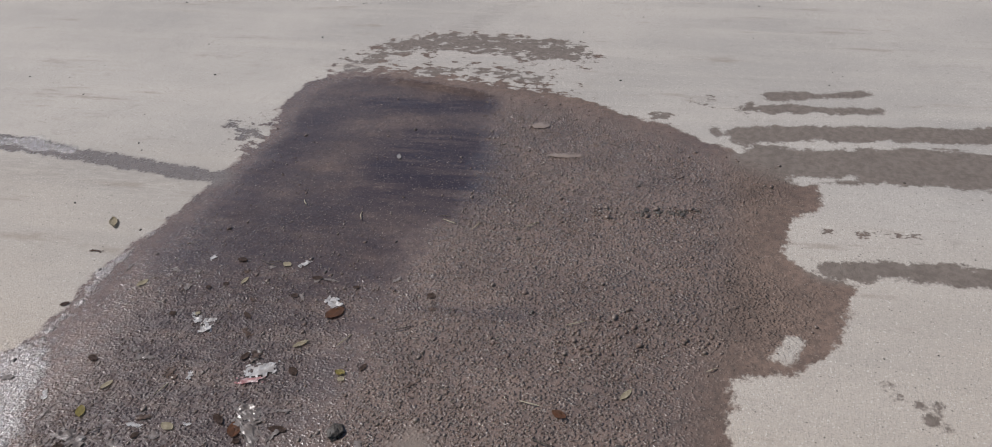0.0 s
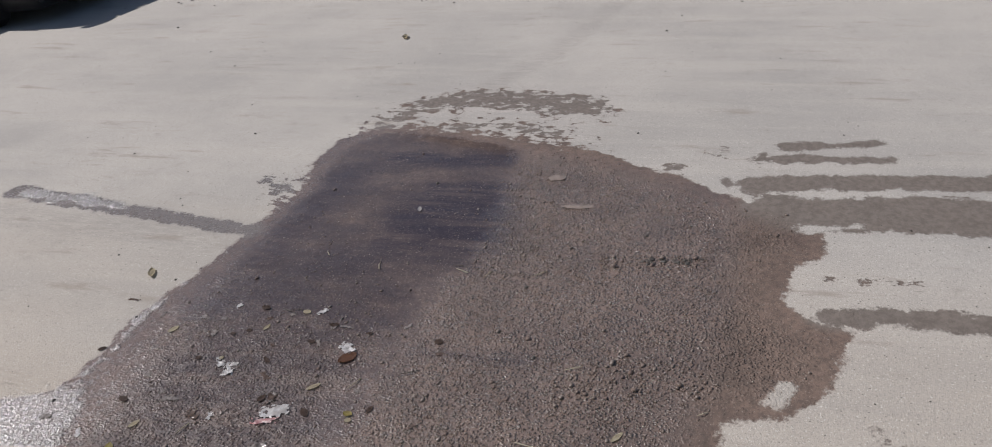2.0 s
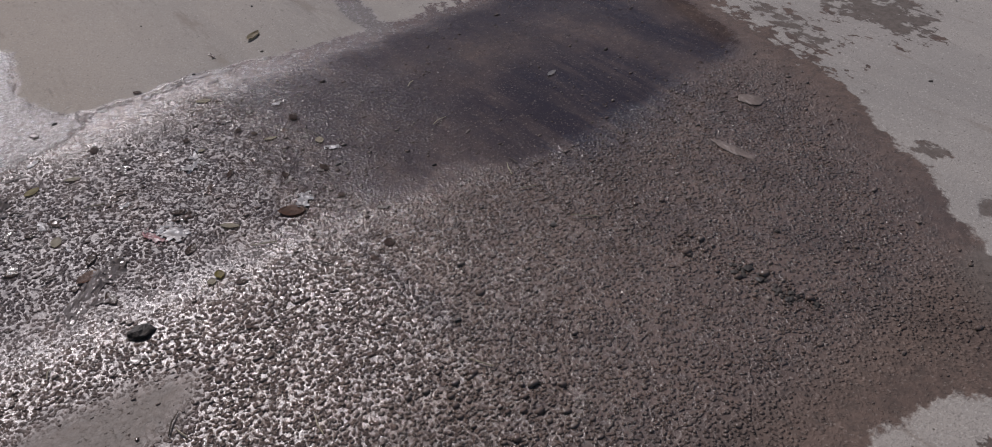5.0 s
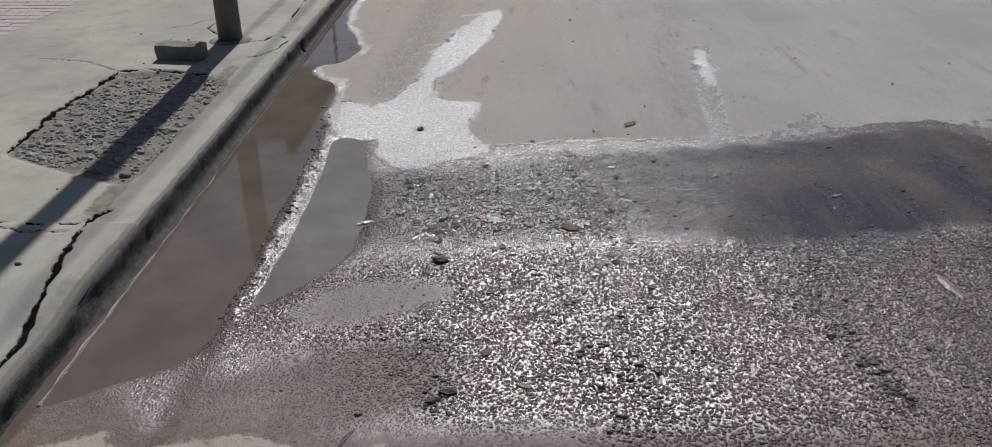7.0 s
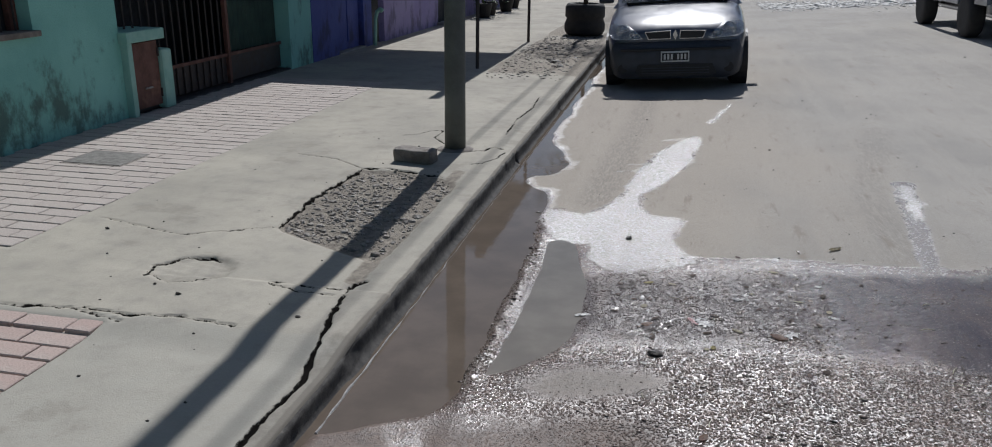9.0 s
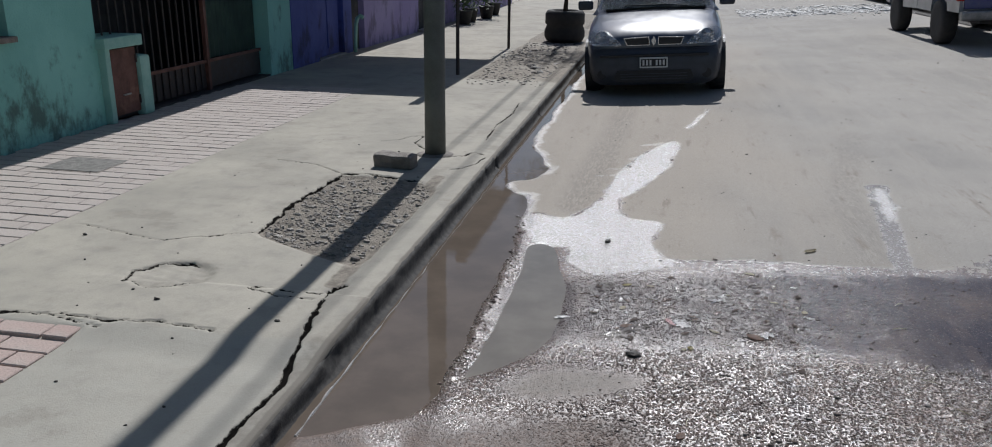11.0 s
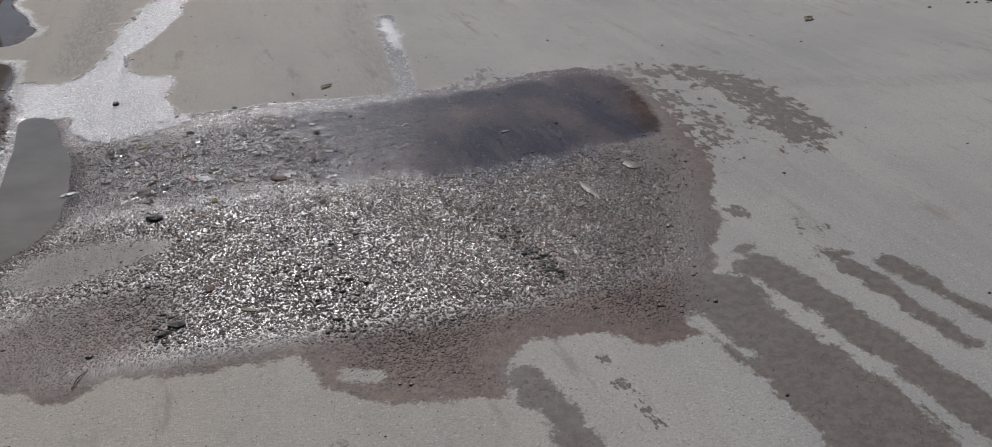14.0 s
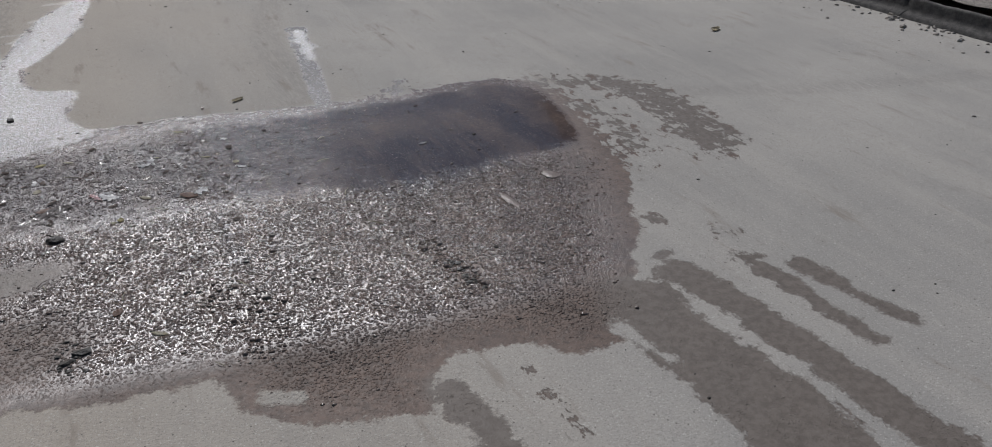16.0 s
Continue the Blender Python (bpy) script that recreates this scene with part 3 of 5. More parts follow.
def glossiness(X, Y):
    near = fade(Y, -2.52 - 0.10 * fade(X, 1.2, 2.4), -2.30 - 0.10 * fade(X, 1.2, 2.4))
    g = near * fade(3.45 - X + 0.3 * (Y + 1.7), -0.1, 0.35)
    g = g * (1 - 0.4 * fade(band(X, Y, [(0.9, -0.95), (1.45, -0.95)], 0.36) + 0.06 * ripple(X, Y, 8, 48), -0.15, 0.1))
    g = np.maximum(g, fade(filmness(X, Y), -0.05, 0.03))
    g = g * (1 - 0.8 * fade(band(X, Y, [(0.1, -2.4), (0.6, -2.3), (1.05, -2.15)], 0.2), -0.14, 0.1))
    g = np.maximum(g, fade(np.maximum(band(X, Y, [(0.46, -1.78), (0.58, -2.08)], 0.045), band(X, Y, [(0.27, -2.08), (0.42, -2.30)], 0.05)) + 0.03 * ripple(X, Y, 22, 72), -0.05, 0.03))
    return g * (1 - 0.85 * fade(inside(X, Y, ISLAND), -0.06, 0.08))


def grittiness(X, Y):
    g = fade(in_wet(X, Y), 0.0, 0.3) * fade(-Y, 1.28, 1.62)
    g = np.maximum(g, fade(in_wet(X, Y), 0.02, 0.2) * (0.22 + 0.3 * ripple(X, Y, 9.0, 3)))
    g = np.maximum(g, 0.55 * fade(band(X, Y, [(2.1, -0.78), (2.9, -0.74)], 0.06), -0.1, 0.06))
    g = np.maximum(g, 0.92 * fade(band(X, Y, [(0.95, -0.95), (2.0, -0.9)], 0.38) + 0.1 * ripple(X, Y, 8, 47), -0.15, 0.15) * fade(in_wet(X, Y), 0.02, 0.2))
    g = g * (1 - 0.75 * fade(-X, -1.25, -0.8) * fade(-Y, 1.8, 2.1))
    return g * (1 - fade(inside(X, Y, ISLAND), -0.05, 0.06) * 0.95)


def slickness(X, Y):
    s = fade(band(X, Y, [(0.95, -0.95), (1.7, -0.92), (2.5, -0.96), (3.3, -0.86)], 0.44) + 0.07 * ripple(X, Y, 5, 44) + 0.03 * ripple(X, Y, 19, 45), -0.26, 0.22)
    s = np.maximum(s, fade(band(X, Y, [(2.45, -1.22), (3.3, -1.12)], 0.27), -0.14, 0.12))
    tracks = 0.5 + 0.5 * np.sin(X * 21 + 2.2 * Y)
    return s * fade(in_wet(X, Y), 0.02, 0.15) * (0.34 + 0.66 * fade(X, 1.5, 2.4)) * (1 - 0.3 * (1 - tracks) * fade(X, 1.8, 2.4))


def stained(X, Y):
    """Where the mud is darker and slightly purple."""
    wob = 0.05 * ripple(X, Y, 7, 46)
    s = fade(inside(X + wob, Y + wob, [(2.40, -1.02), (3.05, -1.04), (3.06, -1.46), (2.62, -1.58), (2.36, -1.50)]), -0.16, 0.10)
    s = np.maximum(s, 0.9 * fade(band(X + wob, Y, [(3.30, -0.78), (3.36, -1.36)], 0.06), -0.08, 0.05))
    s = np.maximum(s, 0.6 * fade(band(X, Y + wob, [(1.9, -0.56), (2.5, -0.54), (3.1, -0.58)], 0.10), -0.14, 0.08))
    s = np.maximum(s, 0.45 * fade(band(X, Y + wob, [(1.75, -1.3), (1.78, -1.9)], 0.02), -0.05, 0.02))
    s = np.maximum(s, 0.55 * fade(band(X, Y + wob, [(0.95, -1.0), (2.1, -1.0)], 0.36), -0.2, 0.15))
    return s * fade(in_wet(X, Y), 0.0, 0.12)


def road_height(X, Y):
    base = SLOPE * X + 0.004 * ripple(X, Y, 1.4, 1)
    flat = np.maximum(base, 0.041 + 0.012 * fade(X, 0.42, 0.52) + 0.003 * ripple(X, Y, 7, 2))
    pool = fade(inside(X + 0.02 * ripple(X, Y, 9, 51), Y + 0.03 * ripple(X, Y, 11, 52), GUTTER) + 0.010 * ripple(X, Y, 30, 55), -0.05, 0.04)
    z = np.where(X < 0.95, flat, base)
    z = z * (1 - pool) + np.minimum(0.012, z) * pool
    milky = fade(inside(X + 0.015 * ripple(X, Y, 9, 53), Y + 0.015 * ripple(X, Y, 12, 54), MILKY), -0.05, 0.14)
    z = z * (1 - milky) + 0.020 * milky
    ridge = fade(band(X, Y, [(0.34, 0.6), (0.42, 0.1), (0.475, -0.5), (0.47, -1.2), (0.47, -1.8)], 0.05), -0.03, 0.05)
    z += ridge * (0.009 + 0.010 * ripple(X, Y, 40, 5) + 0.008 * ripple(X, Y, 7, 57))
    grit = grittiness(X, Y)
    z += 0.0012 * grit * ripple(X, Y, 70, 8, 1) + 0.004 * grit * ripple(X, Y, 14, 4)
    ruts = fade(band(X, Y, [(1.05, -1.65), (1.0, -2.5)], 0.12), -0.05, 0.05)
    z += 0.0006 * ruts * np.sin(X * 120 + 3 * np.sin(5 * Y))
    return z + 0.0005 * ripple(X, Y, 30, 6)


FINE = 0.014
road = sheet("road", lines([(-0.1, FINE), (4.5, 0.06), (7.9, 1)]), lines([(-9, 0.25), (-4.4, 0.05), (-3.4, FINE), (3.2, 0.04), (9, 0.25), (32, 1)]), road_height,
             {"wet": wetness, "film": filmness, "gloss": glossiness, "grit": grittiness, "slick": slickness, "stain": stained, "thin": lambda X, Y: fade(tracked(X, Y), -0.06, 0.0) * fade(-in_wet(X, Y), -0.25, 0.0),
              "splat": lambda X, Y: 0.21 * fade(band(X, Y, [(3.95, -0.55), (4.05, -1.0), (3.9, -1.6)], 0.28), -0.28, 0.06) + 0.05 * fade(band(X, Y, [(3.55, -1.9), (3.5, -2.5)], 0.15), -0.2, 0.1) + 0.16 * fade(band(X, Y, [(3.05, -0.25), (2.8, -0.3)], 0.05), -0.15, 0.05) + 0.015 * fade(band(X, Y, [(3.3, -2.3), (3.1, -3.3), (2.4, -3.3)], 0.2), -0.3, 0.1) + 0.07 * fade(band(X, Y, [(2.43, -2.85), (2.48, -3.6)], 0.04), -0.06, 0.03),
              "silt": lambda X, Y: fade(inside(X, Y, ISLAND), -0.05, 0.1) * 0.6 + 0.3 * fade(band(X, Y, [(0.34, 0.6), (0.47, -0.5), (0.47, -1.8)], 0.05), -0.04, 0.03),
              "rubber": lambda X, Y: 0.4 * fade(band(X, Y, [(0.72, 0.7), (0.85, 3.5), (0.9, 5)], 0.1), -0.1, 0.05) + 0.25 * fade(band(X, Y, [(2.38, -0.3), (2.45, 1.0), (2.9, 3.0)], 0.09), -0.08, 0.05) + 0.25 * fade(band(X, Y, [(4.3, -0.9), (5.0, -1.2), (6.6, -1.5)], 0.08), -0.06, 0.04)},
             M_road)
tagged(road, "dusty pale grey road with a dark muddy wet patch", "road", kind="structure")


def water(name, outline, level, material, label, turn, grow=0.055):
    """A still surface of water that fills a hollow to one level."""
    bm = bmesh.new()
    n, ring = len(outline), []
    for i in range(n):
        a, b = Vector(outline[i - 1]), Vector(outline[(i + 1) % n])
        side = (b - a).normalized()
        ring.append(bm.verts.new((max(outline[i][0] + grow * turn * side.y, -0.02), outline[i][1] - grow * turn * side.x, level)))
    bmesh.ops.triangulate(bm, faces=[bm.faces.new(ring)])
    bmesh.ops.recalc_face_normals(bm, faces=bm.faces)
    if sum(f.normal.z for f in bm.faces) < 0:
        bmesh.ops.reverse_faces(bm, faces=bm.faces)
    return tagged(mesh_object(name, bm, material, True), label, "water", kind="structure")


water("water", GUTTER, 0.0335, M_water, "still brown water in the gutter", 1)
water("water", MILKY, 0.0455, M_milky, "milky grey puddle beside the gutter", -1)

# ------------------------------------------------------------------ ground, far side
gb = bmesh.new()
bmesh.ops.create_grid(gb, x_segments=60, y_segments=60, size=400)
for v in gb.verts:
    v.co.z = -0.12
tagged(mesh_object("ground", gb, M_ground), "dry bare earth reaching the horizon", "ground", kind="structure")
FAR = 7.04
FAR_Z = road_z(FAR) + 0.15


def far_side(X, Y):
    lot = fade(Y, 2.6, 3.0) * fade(-Y, -10.5, -9.8)
    raised = FAR_Z + 0.02 + 0.03 * ripple(X, Y, 3.0, 11) + 0.012 * ripple(X, Y, 22, 12)
    return raised * (1 - lot) + (road_z(FAR) - 0.012 + 0.02 * fade(X, 7.9, 8.3)) * lot


tagged(sheet("verge", lines([(FAR + 0.17, 0.06), (9.5, 0.4), (24, 1)]), lines([(-9, 0.3), (-3, 0.06), (4, 0.25), (32, 1)]), far_side, {}, M_verge),
       "stony bare earth verge across the road", "verge", kind="structure")


def sag(y):
    """How far the newest slab and its kerb have sunk."""
    t = min(1.0, max(0.0, (-y - 1.70) / 0.28))
    return 0.030 * t * t * (3 - 2 * t)


def kerb_stone(length, high, seed, start=None):
    """One kerb length along y: dirt at its foot, upright face, rounded nose, flat worn top; x = 0 is the face."""
    profile = [(0.066, -0.02), (0.056, 0.016), (0.046, 0.028), (0.030, 0.035), (0.014, 0.042), (0.004, 0.052), (0.0, 0.075), (-0.001, high - 0.035), (-0.002, high - 0.020), (-0.005, high - 0.011), (-0.012, high - 0.006),
               (-0.022, high - 0.005), (-0.05, high - 0.008), (-0.07, high - 0.014), (-0.10, high - 0.03), (-0.12, high - 0.09)]
    n = max(2, int(length / 0.022))
    rows = []
    for i in range(n + 1):
        y = 0.008 + (length - 0.016) * i / n
        rows.append([(x, y, z) for x, z in profile])
    bm = loft(rows)
    bm.faces.new([v for v in bm.verts if abs(v.co.y - 0.008) < 1e-5])
    bm.faces.new([v for v in bm.verts if abs(v.co.y - length + 0.008) < 1e-5])
    bmesh.ops.recalc_face_normals(bm, faces=bm.faces)
    for v in bm.verts:
        p = v.co + Vector((0, seed * 3.1, 0))
        w = 1.0 if v.co.z > 0.05 else 0.6
        k = noise.noise_vector(p * 3) * 0.006 + noise.noise_vector(p * 13) * 0.003 + noise.noise_vector(p * 45) * 0.0015
        chip = max(0, noise.noise(Vector((3.0, p.y * 3.3, 1.0))) - 0.25) + 0.8 * max(0, noise.noise(Vector((7.0, p.y * 12, 1.0))) - 0.35) if -0.045 < v.co.x < 0.004 and v.co.z > 0.1 else 0
        end = max(0.0, 1 - min(v.co.y, length - v.co.y) / 0.045) if v.co.z > 0.06 else 0
        down = sag(start + v.co.y) * min(1, max(0, v.co.z / 0.1)) if start is not None else 0
        v.co += Vector((k.x * w - chip * 0.045 - 0.022 * end, 0, k.z * w - chip * 0.04 - 0.02 * end - down))
    return bm


kerb = tagged(new("kerb"), "worn concrete kerb with a grimy face, shade in its colour", "kerb", kind="structure")
y = -9.0
for i, length in enumerate((2.9, 3.1, 4.64, 2.3, 3.0, 3.0, 3.0, 3.0, 3.0, 3.0)):
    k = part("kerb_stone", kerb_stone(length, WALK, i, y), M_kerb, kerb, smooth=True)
    k.location = (0.0, y, 0.0 if i != 3 else -0.006)
    y += length
    if i == 2:
        y += 0.035
far_kerb = tagged(new("kerb"), "dark-faced concrete kerb across the road", "kerb", kind="structure")
for i, y0 in enumerate((-9, -6, -3, -0.2, 10.4, 13.4, 16.4)):
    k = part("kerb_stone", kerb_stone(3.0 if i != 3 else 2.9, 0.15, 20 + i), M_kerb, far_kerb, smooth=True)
    k.matrix_basis = pose(FAR, y0 + (3.0 if i != 3 else 2.9), road_z(FAR), 0, 0, 180)

# ------------------------------------------------------------------ near pavement
WALL = -3.65
SOIL = [(-0.96, -0.50), (-1.0, 0.10), (-0.96, 0.82), (-0.66, 0.85), (-0.36, 0.74), (-0.2, 0.6), (-0.2, -0.75), (-0.24, -0.9), (-0.57, -0.74), (-0.9, -0.56)]
CRACKS = (
    ([(-0.2, -4.5), (-0.15, -3.4), (-0.12, -2.73), (-0.095, -2.58), (-0.10, -2.40), (-0.095, -2.25), (-0.075, -2.14), (-0.09, -2.03), (-0.12, -1.89), (-0.145, -1.70), (-0.175, -1.58), (-0.197, -1.455), (-0.22, -1.2)], 0.012),
    ([(-0.62, -1.27), (-0.50, -1.27), (-0.36, -1.3), (-0.24, -1.27), (-0.18, -1.15)], 0.010),
    ([(-1.26, -1.72), (-1.0, -1.75), (-0.8, -1.72), (-0.53, -1.75)], 0.006),
    ([(-1.66, -1.76), (-1.3, -1.74), (-1.03, -1.8)], 0.005),
    ([(-0.95, -0.5), (-1.0, 0.1), (-0.97, 0.5), (-0.96, 0.83), (-0.8, 0.88), (-0.62, 0.84), (-0.36, 0.76)], 0.011),
    ([(-0.97, 0.84), (-1.25, 1.05), (-1.6, 1.12)], 0.005),
    ([(-0.36, 1.5), (-0.25, 1.58), (-0.2, 1.72), (-0.12, 1.66)], 0.012),
    ([(-1.05, 1.95), (-0.92, 2.02), (-0.86, 2.2), (-0.75, 2.22), (-0.76, 1.95), (-0.62, 1.75), (-0.5, 1.66)], 0.007),
    ([(-0.2, 2.2), (-0.24, 2.9), (-0.2, 3.5), (-0.24, 4.1)], 0.008),
    ([(-1.98, -0.6), (-1.4, -0.75), (-0.95, -0.5)], 0.004),
    ([(-1.23, -1.33), (-1.26, -1.2), (-1.2, -1.07), (-1.05, -1.02), (-0.98, -1.06)], 0.008),
    ([(-1.20, -1.30), (-1.10, -1.36), (-0.98, -1.34), (-0.93, -1.24)], 0.003),
    ([(-0.24, 1.12), (-0.16, 1.2), (-0.10, 1.35), (-0.08, 1.55)], 0.006),
    ([(-0.60, -1.30), (-0.42, -1.36), (-0.25, -1.36)], 0.004),
)


def crackness(X, Y):
    """Signed distance to the cracks, positive inside them."""
    wob, wide = 0.014 * ripple(X, Y, 42, 31, 3), 0.62 + 0.75 * ripple(X, Y, 34, 32, 3)
    out = np.full(X.shape, -0.06)
    for path, w in CRACKS:
        out = np.maximum(out, band(X + wob, Y - wob, path, 0.0) + w * wide)
    return out


def soilness(X, Y):
    s = fade(inside(X + 0.012 * ripple(X, Y, 20, 33), Y, SOIL), -0.03, 0.04)
    s = np.maximum(s, 0.62 * fade(band(X, Y, [(-0.24, -1.15), (-0.26, -0.3), (-0.27, 0.9)], 0.06), -0.06, 0.05))
    far = fade(Y, 5.2, 6.0) * fade(X, -1.3, -1.15) * (0.62 + 0.35 * ripple(X, Y, 3, 34))
    return np.maximum(s, far)


def pave_height(X, Y):
    z = WALK + 0.004 * ripple(X, Y, 1.6, 21) + 0.0012 * ripple(X, Y, 25, 22)
    z = z + 0.012 * fade(-Y, 1.25, 1.29) * fade(X, -1.7, -0.6) - 0.030 * fade(-Y, 1.70, 1.98)
    soil = fade(inside(X, Y, SOIL), -0.03, 0.05)
    z = z - soil * (0.022 - 0.007 * ripple(X, Y, 18, 23) - 0.004 * ripple(X, Y, 60, 24))
    hole = fade(0.2 - np.hypot((X + 1.05) * 1.0, (Y + 1.2) * 1.1) + 0.02 * ripple(X, Y, 18, 25), -0.03, 0.03)
    z = z - hole * (0.014 + 0.007 * ripple(X, Y, 34, 26))
    z = z - 0.018 * fade(crackness(X, Y), -0.003, 0.004)
    brick = np.maximum(fade(-2.13 - X, 0, 0.01) * fade(Y, -1.16, -1.14), fade(-1.08 - X, 0, 0.01) * fade(-Y, 1.8, 1.82))
    z = z - 0.005 * fade(X, -0.04, -0.014) - 0.025 * fade(X, -0.019, -0.014) - 0.004 * fade(ripple(X, Y, 6, 61) + 0.5 * ripple(X, Y, 26, 62), 0.2, 0.7) * fade(X, -0.11, -0.04)
    return np.minimum(z, z - brick * 0.006)


pavement = sheet("pavement", lines([(WALL - 0.05, 0.1), (-2.25, 0.03), (-1.4, 0.011), (-0.16, 0.0055), (-0.014, 1)]), lines([(-9, 0.3), (-3.4, 0.05), (-2.7, 0.011), (2.3, 0.04), (6, 0.2), (32, 1)]),
                 pave_height, {"crack": crackness, "soil": soilness, "grime_shade": lambda X, Y: 0.3 * fade(X, -0.2, -0.06) + 0.8 * fade(X, -0.05, -0.02) + 0.3 * fade(-Y, 1.3, 1.9) * fade(X, -0.16, -0.08)}, M_pave)
tagged(pavement, "cracked grey cement pavement with a bare soil patch", "pavement", kind="structure")
cover = thing("inspection_cover", (-2.87, 0.63, WALK - 0.002), "grey chequered metal inspection cover set in the paving", "cover")
part("frame", box(-0.25, 0.25, -0.2, 0.2, -0.03, 0.004, 0.003), M_block, cover)
part("plate", box(-0.23, 0.23, -0.18, 0.18, 0.0, 0.008, 0.003), M_cover, cover)

# ------------------------------------------------------------------ house fronts
H = 3.1


def wall_piece(name, x0, x1, y0, y1, z0, z1, material, parent, uneven=0.006):
    bm = box(x0, x1, y0, y1, z0, z1)
    bmesh.ops.subdivide_edges(bm, edges=bm.edges, cuts=7, use_grid_fill=True)
    rough_up(bm, uneven, 1.7)
    return part(name, bm, material, parent)


green_house = thing("house", (WALL, -2.5, WALK), "green plastered house front with flaking, dirt-stained paint", "house")
for a in ((-0.3, 0, -6.0, 2.2, -0.1, H), (-0.3, 0, 3.5, 4.5, -0.1, H), (-0.3, 0, 2.2, 3.5, -0.1, 0.86), (-0.3, 0, 2.2, 3.5, 2.1, H)):
    wall_piece("wall", *a, M_green, green_house)
part("roof", box(-6, 0.22, -6.1, 8.6, H, H + 0.14, 0.01), M_roofslab, green_house)
# near-black panel painted as the unlit room behind the bars
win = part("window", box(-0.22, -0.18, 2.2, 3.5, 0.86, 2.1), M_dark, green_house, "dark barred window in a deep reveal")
part("sill", box(-0.2, 0.05, 2.15, 3.53, 0.82, 0.865, 0.008), M_block, win)
for i in range(9):
    part("bar", tube([(-0.1, 2.28 + i * 0.145, 0.86), (-0.1, 2.28 + i * 0.145, 2.1)], 0.008, 6), M_iron, win)
part("frame", box(-0.17, -0.12, 3.42, 3.5, 0.86, 2.1, 0.004), M_rust, win)
# porch back wall, far side wall and floor coloured near black for shade
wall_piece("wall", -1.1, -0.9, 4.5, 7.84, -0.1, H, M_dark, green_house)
wall_piece("side_wall", -2.4, -0.3, 4.4, 4.5, -0.1, H, M_green, green_house)
# unseen side wall, added to keep the sun out of the porch
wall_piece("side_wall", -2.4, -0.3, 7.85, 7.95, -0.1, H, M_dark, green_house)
wall_piece("pillar", -0.3, 0.0, 7.85, 8.5, -0.1, H, M_green, green_house)
part("porch_floor_shade", box(-2.5, -0.02, 4.5, 7.85, -0.1, 0.012), M_dark, green_house)

meter = thing("meter_box", (WALL, 2.0, WALK), "pale green masonry meter box with a rusty brown door", "meter box")
part("body", box(-0.28, 0.07, 0.0, 0.07, 0, 0.70, 0.012), M_greenlight, meter)
part("body", box(-0.28, 0.07, 0.50, 0.66, 0, 0.56, 0.03), M_greenlight, meter)
part("back", box(-0.28, -0.02, 0.07, 0.50, 0, 0.68), M_dark, meter)
part("cap", box(-0.3, 0.09, -0.02, 0.54, 0.66, 0.76, 0.012), M_greenlight, meter)
door = part("door", box(0.0, 0.03, 0.08, 0.49, 0.05, 0.645, 0.004), M_rust, meter, "rusty reddish-brown sheet door")
part("handle", box(0.03, 0.045, 0.24, 0.35, 0.22, 0.235, 0.003), M_rim, door)
part("hinge", tube([(0.035, 0.485, 0.5), (0.035, 0.485, 0.58)], 0.01, 8), M_iron, door)
part("hinge", tube([(0.035, 0.485, 0.12), (0.035, 0.485, 0.2)], 0.01, 8), M_iron, door)

gate = thing("gate", (WALL - 0.12, 2.2, WALK + 0.012), "dark barred iron gate with a dull green sheet wing", "gate")
for i in range(14):
    yy = 0.05 + i * 0.125
    part("bar", tube([(0, yy, 0.02), (0, yy, 2.2)], 0.011, 6), M_iron, gate)
for z in (0.3, 1.2, 2.18):
    part("rail", box(-0.015, 0.015, 0, 3.1, z, z + 0.035, 0.004), M_rust if z == 0.3 else M_iron, gate)
part("post", box(-0.02, 0.03, 1.78, 1.83, 0, 2.2, 0.004), M_rust, gate)
corr = loft([[(-0.05 + 0.012 * math.sin(j * 1.57), 1.84 + j * 0.025, z) for j in range(50)] for z in (0.33, 2.17)])
bmesh.ops.solidify(corr, geom=corr.faces[:], thickness=0.004)
part("sheet", corr, M_sheetgreen, gate, "dull green corrugated sheet")
part("kick_plate", box(-0.03, -0.01, 0.0, 3.1, 0.02, 0.3), M_iron, gate)

blue_house = thing("house", (WALL, 6.02, WALK), "blue painted house front with dark doors", "house")
wall_piece("wall", -0.3, 0.0, 0.0, 0.9, -0.1, H, M_blue, blue_house)
wall_piece("wall", -0.3, 0.0, 1.9, 2.25, -0.1, H, M_blue, blue_house)
wall_piece("wall", -0.3, -0.0, 0.9, 1.9, 2.1, H, M_blue, blue_house)
part("roof", box(-6, 0.2, 0, 2.8, H - 0.003, H + 0.13, 0.01), M_roofslab, blue_house)
dr = part("door", box(-0.14, -0.09, 0.9, 1.9, 0.02, 2.1), M_blue, blue_house, "dark blue panelled metal door")
for a, b in ((0.95, 1.38), (1.43, 1.86)):
    for c, d in ((0.12, 0.85), (0.95, 2.0)):
        part("panel", box(-0.092, -0.075, a, b, c, d, 0.006), M_blue, dr)
part("threshold", box(-0.12, 0.02, 0.88, 1.92, -0.05, 0.02, 0.004), M_roofslab, blue_house)
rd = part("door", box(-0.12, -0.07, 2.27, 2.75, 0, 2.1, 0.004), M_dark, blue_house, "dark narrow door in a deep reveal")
part("handle", tube([(-0.07, 2.7, 1.0), (-0.03, 2.7, 1.0), (-0.03, 2.62, 1.0)], 0.01, 6), M_rim, rd)

lilac_house = thing("house", (WALL, 8.85, WALK), "lilac plastered house front", "house")
wall_piece("wall", -0.3, 0.0, 0.0, 3.2, -0.1, H, M_lilac, lilac_house)
